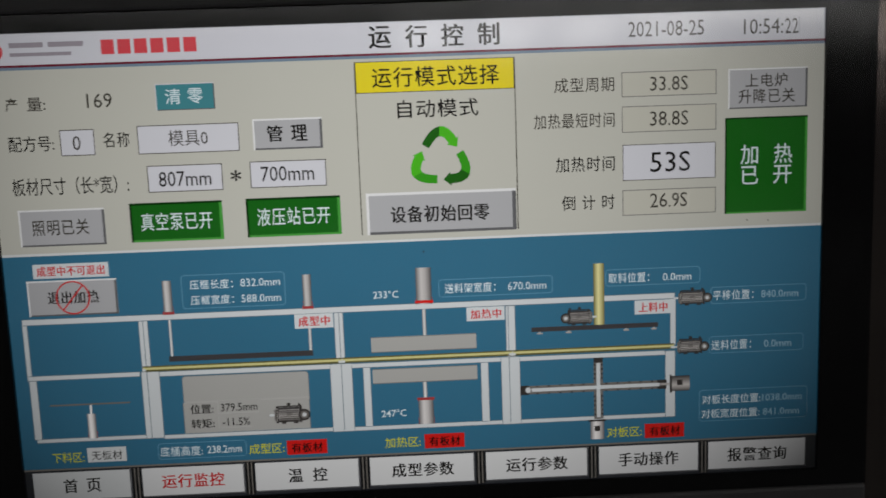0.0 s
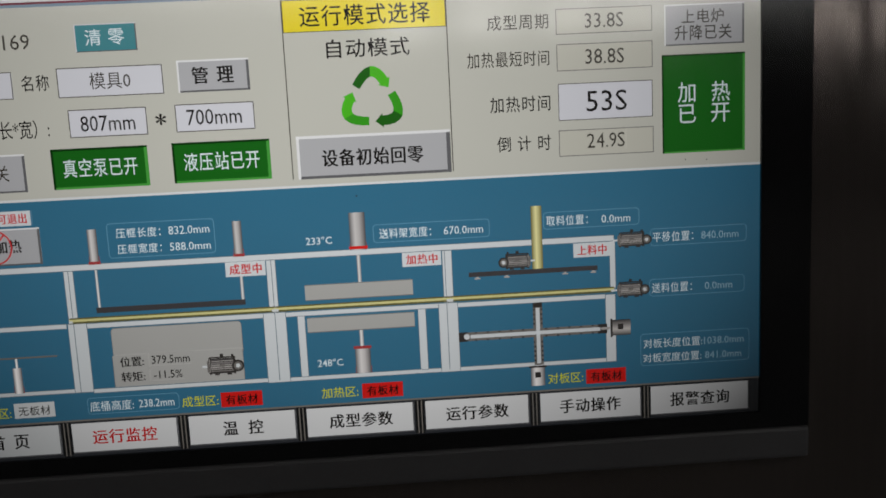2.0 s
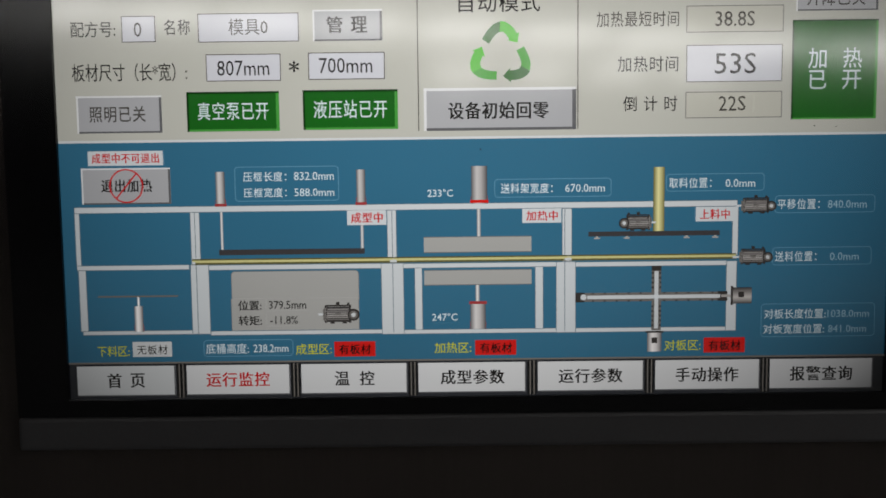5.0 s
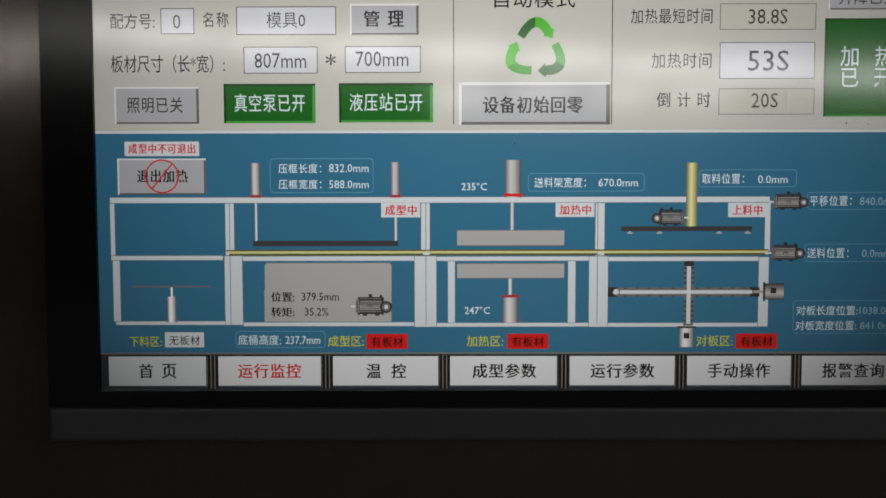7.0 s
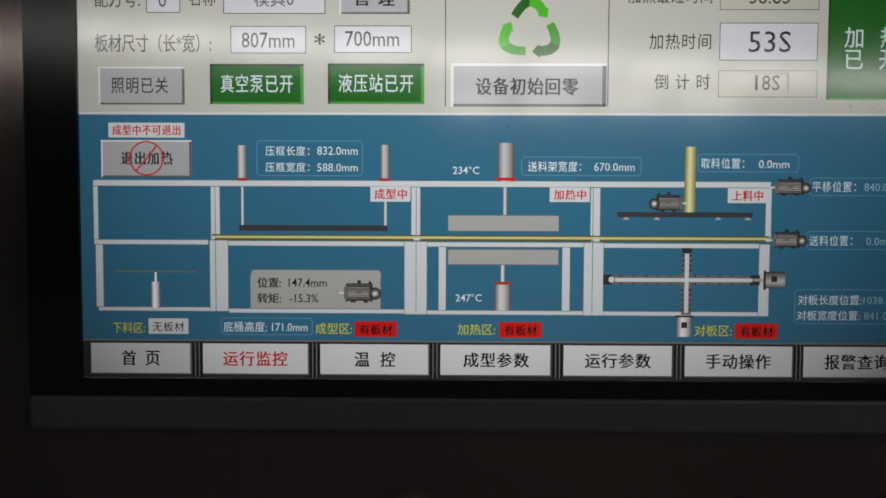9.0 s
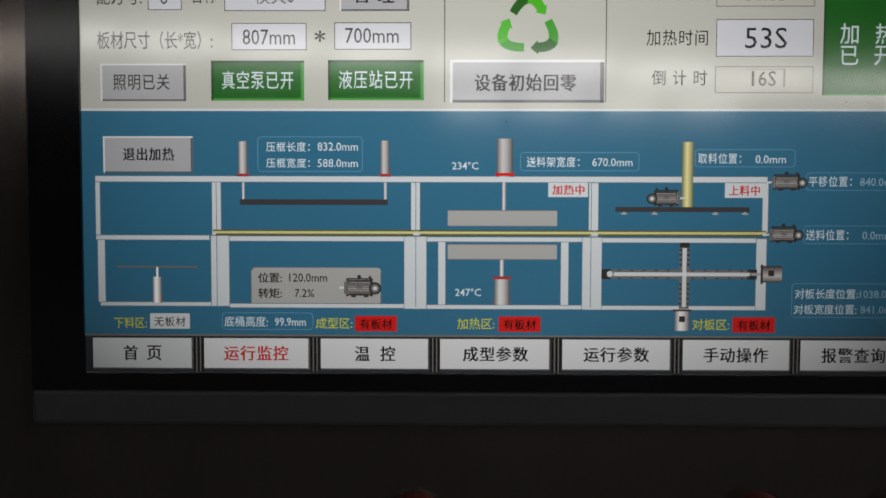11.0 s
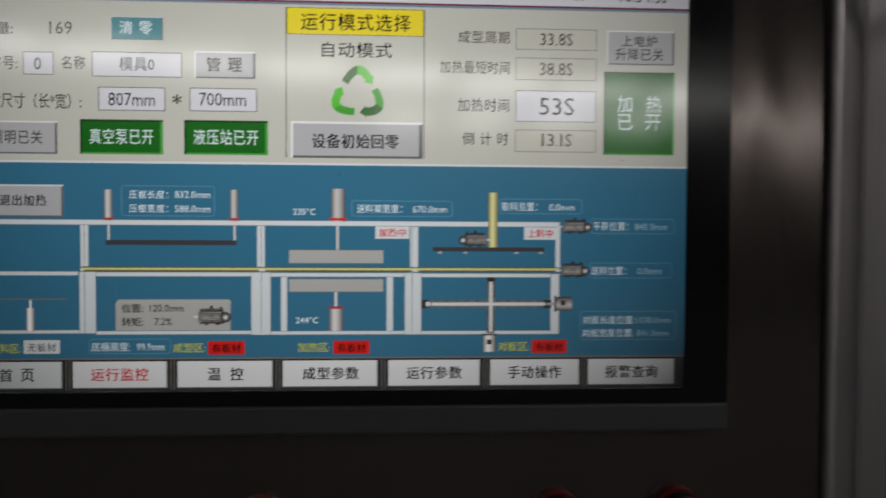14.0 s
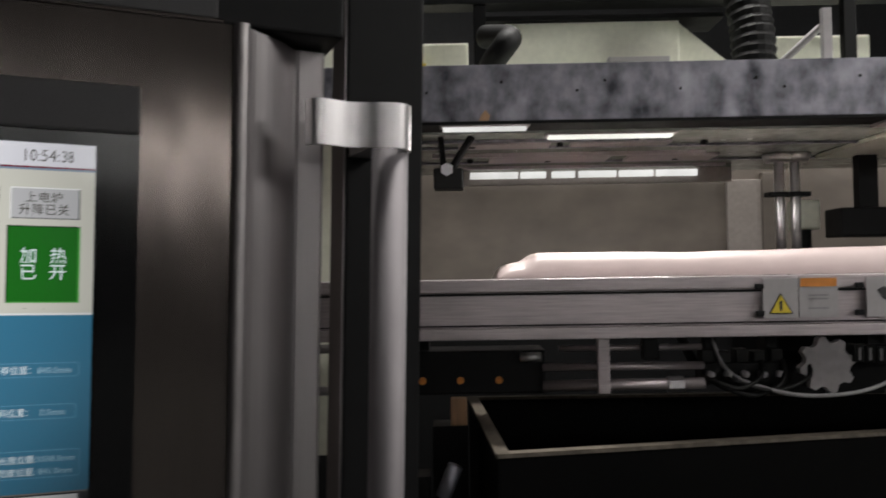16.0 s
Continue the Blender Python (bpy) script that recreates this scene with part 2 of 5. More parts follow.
def part(name, bm, material, parent, label="", smooth=False):
    """Links a bmesh, given in the frame in which its thing was placed, as one mesh under it."""
    lo = Vector([min(v.co[i] for v in bm.verts) for i in range(3)])
    hi = Vector([max(v.co[i] for v in bm.verts) for i in range(3)])
    c = (lo + hi) / 2
    bmesh.ops.translate(bm, verts=bm.verts, vec=-c)
    me = bpy.data.meshes.new(name)
    bm.to_mesh(me)
    bm.free()
    if smooth:
        for p in me.polygons:
            p.use_smooth = True
    for m in material if isinstance(material, (list, tuple)) else [material]:
        me.materials.append(m)
    ob = new(name, me)
    ob.parent = parent
    ob.location = c - (ORIGIN[parent] if parent else Vector())
    ORIGIN[ob] = c
    if label:
        ob["label"] = label
    return ob


def box(x0, y0, z0, x1, y1, z1, bevel=0.0, bm=None, segments=2):
    own = bmesh.new()
    bmesh.ops.create_cube(own, size=1)
    for v in own.verts:
        v.co = ((x0 + x1) / 2 + v.co.x * (x1 - x0), (y0 + y1) / 2 + v.co.y * (y1 - y0), (z0 + z1) / 2 + v.co.z * (z1 - z0))
    if bevel:
        bmesh.ops.bevel(own, geom=own.edges, offset=bevel, segments=segments, affect="EDGES", profile=0.6)
    return joined(bm, own) if bm else own


def joined(bm, other):
    me = bpy.data.meshes.new("join")
    other.to_mesh(me)
    other.free()
    bm.from_mesh(me)
    bpy.data.meshes.remove(me)
    return bm


def rod(p, q, r, sides=20, bm=None, r2=None, caps=True):
    own = bmesh.new()
    p, q = Vector(p), Vector(q)
    turn = (q - p).to_track_quat("Z", "Y").to_matrix().to_4x4()
    bmesh.ops.create_cone(own, cap_ends=caps, segments=sides, radius1=r, radius2=r if r2 is None else r2, depth=(q - p).length,
                          matrix=Matrix.Translation((p + q) / 2) @ turn)
    return joined(bm, own) if bm else own


def extruded(points, z0, z1, closed=True, axis="z"):
    """A prism over an outline in x, y from z0 to z1; axis 'y': an outline in x, z from y = z0 to z1."""
    bm = bmesh.new()
    put = (lambda a, b, c: (a, b, c)) if axis == "z" else (lambda a, b, c: (a, c, b))
    low = [bm.verts.new(put(a, b, z0)) for a, b in points]
    top = [bm.verts.new(put(a, b, z1)) for a, b in points]
    n = len(points)
    for i in range(n):
        bm.faces.new((low[i], low[(i + 1) % n], top[(i + 1) % n], top[i]))
    bm.faces.new(low[::-1])
    bm.faces.new(top)
    bmesh.ops.recalc_face_normals(bm, faces=bm.faces)
    return bm


def hose(points, r, sides=12, rings=0.0):
    """A bent tube through points; rings: the height of its corrugation."""
    pts = [Vector(p) for p in points]
    fine = []
    for i in range(len(pts) - 1):
        a, b, c, d = pts[max(i - 1, 0)], pts[i], pts[i + 1], pts[min(i + 2, len(pts) - 1)]
        for k in range(8):
            t = k / 8
            fine.append(0.5 * (2 * b + (c - a) * t + (2 * a - 5 * b + 4 * c - d) * t * t + (3 * b - a - 3 * c + d) * t ** 3))
    fine.append(pts[-1])
    bm = bmesh.new()
    loops = []
    for i, p in enumerate(fine):
        d = (fine[min(i + 1, len(fine) - 1)] - fine[max(i - 1, 0)]).normalized()
        u = d.cross(Vector((0.31, 0.9, 0.2))).normalized()
        w = d.cross(u)
        rr = r + (rings if i % 2 else 0)
        loops.append([bm.verts.new(p + rr * (math.cos(2 * math.pi * k / sides) * u + math.sin(2 * math.pi * k / sides) * w)) for k in range(sides)])
    for a, b in zip(loops, loops[1:]):
        for k in range(sides):
            bm.faces.new((a[k], a[(k + 1) % sides], b[(k + 1) % sides], b[k]))
    bm.faces.new(loops[0])
    bm.faces.new(loops[-1][::-1])
    bmesh.ops.recalc_face_normals(bm, faces=bm.faces)
    return bm


# ---- the hall ----
def hall():
    tagged(part("floor", box(-9, -22, -0.2, 9, 6, 0), CONCRETE, None), "worn grey concrete factory floor", "floor", kind="structure")
    tagged(part("ceiling", box(-9, -22, 5.0, 9, 6, 5.2), ROOF, None), "grey sheet metal hall roof", "ceiling", kind="structure")
    tagged(part("wall_north", box(-9, 6, 0, 9, 6.2, 5.0), HALL_PAINT, None), "grey painted hall wall", "wall", kind="structure")
    tagged(part("wall_south", box(-9, -22.2, 0, 9, -22, 5.0), HALL_PAINT, None), "grey painted hall wall", "wall", kind="structure")
    tagged(part("wall_west", box(-9.2, -22, 0, -9, 6, 5.0), HALL_PAINT, None), "grey painted hall wall", "wall", kind="structure")
    tagged(part("wall_east", box(9, -22, 0, 9.2, 6, 5.0), HALL_PAINT, None), "grey painted hall wall", "wall", kind="structure")


def ceiling_light(x, y, z, long=1.2):
    ob = thing("ceiling_light", "white hanging factory lamp with a long diffuser", "lamp", (x, y, z), group="hall lamps")
    part("housing", box(x - long / 2, y - 0.19, z + 0.03, x + long / 2, y + 0.19, z + 0.08, 0.01), HALL_PAINT, ob)
    part("diffuser", box(x - long / 2 + 0.02, y - 0.17, z - 0.10, x + long / 2 - 0.02, y + 0.17, z + 0.0298), TUBE, ob, "lit white diffuser")
    for s in (-0.4, 0.4):
        part("hanger", rod((x + s * long, y, z + 0.08), (x + s * long, y, 5.0), 0.004, 6), BLACK_PAINT, ob)
    return ob


hall()
for k in range(11):
    lx = -7.0 + 1.45 * k
    ceiling_light(lx, -12.0, 3.62 - 0.06 * lx, 1.3)
for k in range(4):
    ceiling_light(0.4 + 1.8 * k, -19.0, 3.85, 1.3)
# unseen area lamps without fixtures, added to brighten the machine and the panel side
for lx, ly, lz, power, aim in ((2.4, -1.3, 2.8, 23.0, (0.9, 0.6, 1.4)), (0.95, 0.55, 3.6, 52.0, (0.95, 0.55, 0)), (-0.4, -4.2, 4.2, 2.0, (-0.4, -4.2, 0))):
    lamp = bpy.data.lights.new("added_area_lamp", "AREA")
    lamp.shape, lamp.size, lamp.size_y, lamp.energy, lamp.color = "RECTANGLE", 1.2, 0.3, power, (1.0, 0.97, 0.93)
    lob = new("added_area_lamp", lamp)
    lob.matrix_world = look((lx, ly, lz), aim)


# ---- the touch panel and its display ----
LEVEL = 0.0001         # metres between the layers of the display
TOP, SIDE = 1.503, 0.1721


def sx(u):
    return u / 1000 - SIDE


def sz(v):
    return TOP - v / 1000


def plate(u0, v0, u1, v1, lev, thick=0.9, bm=None):
    """A flat field of the display in millimetres from its left and top, on layer lev."""
    return box(sx(u0), -lev * LEVEL, sz(v1), sx(u1), (-lev + thick) * LEVEL, sz(v0), bm=bm)


def holed(u0, v0, u1, v1, holes, lev, thick=3.0):
    """A field with rectangular windows through it."""
    us = sorted({u0, u1, *[h[0] for h in holes], *[h[2] for h in holes]})
    vs = sorted({v0, v1, *[h[1] for h in holes], *[h[3] for h in holes]})
    bm = bmesh.new()
    for a, b in zip(us, us[1:]):
        for c, d in zip(vs, vs[1:]):
            mu, mv = (a + b) / 2, (c + d) / 2
            if not any(h[0] < mu < h[2] and h[1] < mv < h[3] for h in holes):
                plate(a, c, b, d, lev, thick, bm)
    bmesh.ops.remove_doubles(bm, verts=bm.verts, dist=1e-6)
    return bm


def round_outline(u0, v0, u1, v1, r, steps=5):
    pts = []
    for cu, cv, a0 in ((u1 - r, v0 + r, 0), (u0 + r, v0 + r, 90), (u0 + r, v1 - r, 180), (u1 - r, v1 - r, 270)):
        for k in range(steps + 1):
            a = radians(a0 + 90 * k / steps)
            pts.append((sx(cu + r * math.cos(a)), sz(cv - r * math.sin(a))))
    return pts


def ring(u0, v0, u1, v1, r, w, lev):
    """The thin rounded outline of a value box."""
    out, inn = round_outline(u0, v0, u1, v1, r), round_outline(u0 + w, v0 + w, u1 - w, v1 - w, max(r - w, 0.05))
    bm = bmesh.new()
    a = [bm.verts.new((x, -lev * LEVEL, z)) for x, z in out]
    b = [bm.verts.new((x, -lev * LEVEL, z)) for x, z in inn]
    n = len(a)
    for i in range(n):
        bm.faces.new((a[i], b[i], b[(i + 1) % n], a[(i + 1) % n]))
    return bm


def disc(u, v, r, lev, inner=0.0, sides=28):
    bm = bmesh.new()
    a = [bm.verts.new((sx(u + r * math.cos(2 * math.pi * k / sides)), -lev * LEVEL, sz(v + r * math.sin(2 * math.pi * k / sides)))) for k in range(sides)]
    if inner:
        b = [bm.verts.new((sx(u + inner * math.cos(2 * math.pi * k / sides)), -lev * LEVEL, sz(v + inner * math.sin(2 * math.pi * k / sides)))) for k in range(sides)]
        for i in range(sides):
            bm.faces.new((a[i], a[(i + 1) % sides], b[(i + 1) % sides], b[i]))
    else:
        bm.faces.new(a)
    return bm


def letters(body, u0, v0, u1, v1, lev, weight=0.0, bm=None):
    """Writing whose ink fills the box u0..u1, v0..v1."""
    cu = bpy.data.curves.new("writing", "FONT")
    cu.body, cu.resolution_u, cu.offset = body, 2, min(weight, 0.007)
    cu.space_character = 1.1 if len(body) > 1 and all(ord(c) > 0x3000 for c in body) else 1.0
    ob = new("writing", cu)
    me = bpy.data.meshes.new_from_object(ob.evaluated_get(bpy.context.evaluated_depsgraph_get()))
    bpy.data.objects.remove(ob)
    bpy.data.curves.remove(cu)
    xs, ys = [v.co.x for v in me.vertices], [v.co.y for v in me.vertices]
    x0, x1, y0, y1 = min(xs), max(xs), min(ys), max(ys)
    for v in me.vertices:
        a, b = (v.co.x - x0) / (x1 - x0), (v.co.y - y0) / (y1 - y0)
        v.co = (sx(u0 + a * (u1 - u0)), -lev * LEVEL, sz(v1 - b * (v1 - v0)))
    own = bm or bmesh.new()
    own.from_mesh(me)
    if weight >= 0.01:
        # bold writing: a second stroke a little beside the first
        for v in me.vertices:
            v.co += Vector((0.000036 * (v1 - v0), 0.000012, 0))
        own.from_mesh(me)
    bpy.data.meshes.remove(me)
    return own


panel = thing("touch_panel", "black framed wide touch screen showing a machine control page", "touch screen", (0, 0.004, 1.282))
bm = box(-0.194, 0.0024, 1.2825, 0.194, 0.0036, 1.5355)
part("rear_plate", bm, BEZEL_BLACK, panel)
# black glass border with the display's opening, grey rails above and below
border = bmesh.new()
for x0, z0, x1, z1 in ((-0.194, 1.2965, -SIDE - 0.0002, 1.509), (sx(344.4), 1.2965, 0.194, 1.509),
                       (-SIDE - 0.0002, sz(1), sx(344.4), 1.509), (-SIDE - 0.0002, 1.2965, sx(344.4), sz(199.4))):
    box(x0, -0.0012, z0, x1, 0.0012, z1, bm=border)
part("glass_border", border, BEZEL_BLACK, panel, "glossy black screen border")
part("lower_rail", box(-0.194, -0.0022, 1.2822, 0.194, 0.0012, 1.2963, 0.0016), BEZEL_GREY, panel, "grey frame rail under the screen")
part("upper_rail", box(-0.194, -0.0022, 1.5092, 0.194, 0.0012, 1.536, 0.0016), BEZEL_GREY, panel, "grey frame rail over the screen")

# windows through the fields; added strips behind stand for the display's changing values
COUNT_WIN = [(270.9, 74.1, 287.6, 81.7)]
TEMP_WIN, TEMP_WIN_LOW = (151.9, 110.9, 164.1, 115.9), (153.2, 163.0, 165.4, 168.0)
POS_WIN, TORQUE_WIN, HEIGHT_WIN = (84.0, 157.0, 101.8, 162.2), (84.0, 163.5, 98.4, 168.6), (77.2, 175.1, 94.2, 180.7)

LEAF_WIN = (69.3, 145.0, 123.5, 158.2)


def wider(h, by=0.8):
    return (h[0] - by, h[1] - by, h[2] + by, h[3] + by)


CLOCK_WIN = [(327.5, 4.2, 330.4, 11.2), (330.6, 4.2, 333.7, 11.2)]
header = part("header_field", holed(0, 1, 344.3, 13.4, CLOCK_WIN, 0), HEADER, panel, "pale header strip of the page")
part("header_rule", plate(0, 13.4, 344.3, 14.3, 0, 3), HEADLINE, panel)
part("header_rule", plate(0, 14.3, 344.3, 15.4, 0, 3), HEADLINE2, panel)
upper = part("upper_field", holed(0, 15.4, 344.3, 90.2, [wider(h) for h in COUNT_WIN], 0), PAPER, panel, "cream upper half of the page")
part("field_rule", plate(0, 90.2, 344.3, 91.2, 0, 3), WHITE, panel)
lower = part("lower_field", holed(0, 91.2, 344.3, 183.3, [wider(POS_WIN), wider(TORQUE_WIN), HEIGHT_WIN, LEAF_WIN, TEMP_WIN, TEMP_WIN_LOW], 0), BLUE, panel, "blue lower half of the page with the machine diagram")
foot = part("tab_strip", plate(0, 183.3, 344.3, 199.3, 0, 3), BAR_DARK, panel, "dark strip that carries the page tabs")
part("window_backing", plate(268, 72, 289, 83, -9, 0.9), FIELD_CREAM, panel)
part("window_backing", plate(82, 156.4, 104, 169.5, -9, 0.9), PLATE_GREY, panel)
part("bay_backing", plate(60, 143.5, 133, 172, -14, 0.9), BLUE, panel)
part("window_backing", plate(151, 110, 165, 116.5, -4.8, 0.9), BLUE, panel)
part("window_backing", plate(152.5, 162.4, 166, 168.6, -4.8, 0.9), BLUE, panel)
part("window_backing", plate(75, 173.5, 95.5, 182, -9, 0.9), BLUE, panel)


def caption(body, u0, v0, u1, v1, material, parent, lev=5, weight=0.0):
    return part("caption", letters(body, u0, v0, u1, v1, lev, weight), material, parent)


def key(u0, v0, u1, v1, face, hi, lo, writing, name="button", label="", sunk=False, edge=1.0):
    """A drawn push button with its light and dark edges and its writing: rows of text, box, material, weight."""
    b = part(name, plate(u0, v0, u1, v1, 2), face, panel, label)
    a, c = (lo, hi) if sunk else (hi, lo)
    part("light_edge" if not sunk else "dark_edge", plate(u0, v0, u0 + edge * 0.7, v1, 3, bm=plate(u0, v0, u1, v0 + edge * 0.7, 3)), a, b)
    part("dark_edge" if not sunk else "light_edge", plate(u1 - edge, v0 + edge * 0.6, u1, v1, 3, bm=plate(u0 + edge * 0.6, v1 - edge * 0.7, u1, v1, 3)), c, b)
    for body, tu0, tv0, tu1, tv1, mat, weight in writing:
        caption(body, tu0, tv0, tu1, tv1, mat, b, 5, weight)
    return b


def value_box(u0, v0, u1, v1, face, writing, holes=(), label="", line=LINE, w=0.35):
    b = part("value_box", holed(u0, v0, u1, v1, list(holes), 2, 0.9), face, panel, label)
    part("outline", ring(u0, v0, u1, v1, 0.2, w, 3), line, b)
    for body, tu0, tv0, tu1, tv1, mat, weight in writing:
        caption(body, tu0, tv0, tu1, tv1, mat, b, 5, weight)
    return b


def outlined(u0, v0, u1, v1, writing, label=""):
    b = part("value_frame", ring(u0, v0, u1, v1, 1.6, 0.3, 2), LINE_PALE, panel, label)
    for body, tu0, tv0, tu1, tv1, mat, weight in writing:
        caption(body, tu0, tv0, tu1, tv1, mat, b, 4, weight)
    return b


# header: emblem and name as plain shapes, title, date, clock
emblem = part("emblem", disc(5.2, 8, 3.6, 2, 1.8), LOGO_RED, header)
for u0, v0, u1, v1 in ((11.5, 4.6, 25, 6.6), (27, 4.6, 41, 6.6), (11.5, 8.6, 36, 10)):
    part("name_bar", plate(u0, v0, u1, v1, 2), LOGO_GREY, header)
for k in range(6):
    part("name_block", plate(48 + 6.6 * k, 4.4, 53.2 + 6.6 * k, 10.2, 2), LOGO_RED, header)
for body, u0, u1 in (("运", 155.7, 164.6), ("行", 170.6, 179.4), ("控", 185.3, 194.2), ("制", 200.2, 208.9)):
    caption(body, u0, 2.6, u1, 11.6, INK, header, 3, 0.012)
caption("2021-08-25", 262.2, 4.2, 293.6, 10.4, INK_SOFT, header, 3)
caption("10:54:", 310.2, 4.6, 326.6, 10.8, INK_SOFT, header, 3)

# upper half, left: count, recipe, sheet size, switches
caption("产", 7.7, 26.4, 12.6, 31.8, INK_SOFT, upper, 2, 0.008)
caption("量:", 16.4, 26.4, 23.8, 31.8, INK_SOFT, upper, 2, 0.008)
caption("169", 40.4, 25.6, 50.6, 31.4, INK_SOFT, upper, 2)
key(68.2, 22.7, 92.1, 33.4, TEAL, FIELD, BUTTON_LO, [("清", 72.2, 24.8, 78.4, 31, WHITE_TEXT, 0.005), ("零", 81.2, 24.8, 87.4, 31, WHITE_TEXT, 0.005)], label="teal reset button", edge=0.5)
caption("配方号:", 7.4, 41.8, 25.8, 48.2, INK, upper, 2, 0.004)
value_box(28.3, 39.8, 42.2, 50.4, FIELD, [("0", 33.4, 42.4, 36.6, 48.2, INK_SOFT, 0)], label="white entry box")
caption("名称", 45.7, 41.4, 56.4, 47.6, INK, upper, 2, 0.004)
value_box(59.6, 39.2, 100.9, 50.8, FIELD, [("模具0", 72.2, 41.4, 88.2, 48.0, INK_SOFT, 0)], label="white entry box")
key(106.6, 38.2, 135.0, 50.8, BUTTON, BUTTON_HI, BUTTON_LO, [("管", 112.2, 41.0, 118.6, 47.6, INK, 0.012), ("理", 122.2, 41.0, 128.6, 47.6, INK, 0.012)], label="grey button")
caption("板材尺寸（长*宽）:", 7.2, 58.8, 54.6, 66.2, INK, upper, 2, 0.004)
value_box(62.4, 55.6, 93.1, 66.6, FIELD, [("807mm", 67.0, 58.2, 88.4, 64.4, INK, 0)], label="white entry box")
caption("*", 96.4, 58.6, 100.5, 63.2, INK, upper, 2, 0.012)
value_box(104.4, 55.4, 135.8, 66.4, FIELD, [("700mm", 108.9, 57.6, 130.7, 63.8, INK, 0)], label="white entry box")
key(8.4, 72.0, 43.5, 87.2, BUTTON, BUTTON_HI, BUTTON_LO, [("照明已关", 13.7, 76.2, 36.9, 82.8, INK_SOFT, 0.008)], label="grey button")
key(53.9, 70.8, 92.0, 87.0, GREEN, GREEN_HI, GREEN_LO, [("真空泵已开", 58.4, 75.0, 87.6, 82.4, WHITE_TEXT, 0.004)], sunk=True, label="dark green lit button", edge=1.3)
key(101.8, 70.6, 140.9, 86.8, GREEN, GREEN_HI, GREEN_LO, [("液压站已开", 106.2, 74.8, 136.4, 82.2, WHITE_TEXT, 0.004)], sunk=True, label="dark green lit button", edge=1.3)

# upper half, middle: the mode box with the recycling arrows
for u in (149.4, 215.0):
    part("box_rule", plate(u - 0.2, 16.7, u + 0.2, 87.6, 1), LINE, upper)
yellow = part("mode_title", plate(149.6, 16.7, 214.8, 29.4, 2), YELLOW, panel, "yellow title bar")
part("outline", ring(149.6, 16.7, 214.8, 29.4, 0.2, 0.3, 3), LINE, yellow)
caption("运行模式选择", 156.4, 19.2, 208.5, 27.4, INK, yellow, 5, 0.008)
caption("自动模式", 166.2, 32.6, 199.6, 40.0, INK, upper, 2, 0.008)


def arrows(cu, cv, r):
    """Three folded arrows chasing each other round a triangle."""
    mark = part("recycling_arrows", disc(cu, cv, 0.4, 1), PAPER, panel, "green recycling arrows")
    corner = [(cu + r * math.cos(radians(a)), cv + r * math.sin(radians(a))) for a in (-90, 30, 150)]

    def along(path, w0, w1, mat, lev, name, tip=0.0):
        bm = bmesh.new()
        left, right = [], []
        for i, (u, v) in enumerate(path):
            a, b = path[max(i - 1, 0)], path[min(i + 1, len(path) - 1)]
            du, dv = b[0] - a[0], b[1] - a[1]
            n = math.hypot(du, dv)
            w = (w0 + (w1 - w0) * i / (len(path) - 1)) / 2
            left.append(bm.verts.new((sx(u - dv / n * w), -lev * LEVEL, sz(v + du / n * w))))
            right.append(bm.verts.new((sx(u + dv / n * w), -lev * LEVEL, sz(v - du / n * w))))
        for i in range(len(path) - 1):
            bm.faces.new((left[i], left[i + 1], right[i + 1], right[i]))
        if tip:
            (u, v), (pu, pv) = path[-1], path[-2]
            n = math.hypot(u - pu, v - pv)
            du, dv = (u - pu) / n, (v - pv) / n
            w = w1 * 0.74
            t = [bm.verts.new((sx(q[0]), -lev * LEVEL, sz(q[1]))) for q in ((u - dv * w, v + du * w), (u + du * tip, v + dv * tip), (u + dv * w, v - du * w))]
            bm.faces.new(t)
        return part(name, bm, mat, mark)

    for k in range(3):
        a, b, c = corner[k], corner[(k + 1) % 3], corner[(k + 2) % 3]
        mid = lambda p, q, f: (p[0] + (q[0] - p[0]) * f, p[1] + (q[1] - p[1]) * f)
        s, e = mid(c, a, 0.56), mid(a, b, 0.36)
        bend = []
        for i in range(9):
            f = i / 8
            bend.append(((1 - f) ** 2 * s[0] + 2 * f * (1 - f) * a[0] + f * f * e[0], (1 - f) ** 2 * s[1] + 2 * f * (1 - f) * a[1] + f * f * e[1]))
        along(bend[:6], 3.4, 4.2, ARROW_B if k else ARROW_C, 2, "arrow_tail")
        along(bend[4:], 4.3, 3.9, ARROW_A if k != 1 else ARROW_C, 3, "arrow_head", 3.2)


arrows(183.4, 57.3, 16.4)
key(151.6, 70.4, 214.3, 87.8, BUTTON, BUTTON_HI, BUTTON_LO, [("设备初始回零", 161.6, 76.2, 202.8, 83.2, INK, 0.012)], label="wide grey button", edge=1.6)

# upper half, right: times and the heating switches
for body, u0, v0, u1, v1 in (("成型周期", 231.3, 26.0, 256.2, 32.0), ("加热最短时间", 222.6, 40.4, 256.2, 46.6), ("加热时间", 231.3, 58.4, 256.1, 64.8)):
    caption(body, u0, v0, u1, v1, INK if v0 > 50 else INK_SOFT, upper, 2, 0.004)
for body, u0, u1 in (("倒", 233.6, 239.2), ("计", 242.2, 247.6), ("时", 250.6, 255.9)):
    caption(body, u0, 74.6, u1, 80.8, INK, upper, 2, 0.004)
value_box(259.2, 24.4, 298.9, 34.6, FIELD_CREAM, [("33.8S", 271.1, 26.6, 286.9, 32.4, INK_SOFT, 0)], label="cream value box", line=PLATE_EDGE)
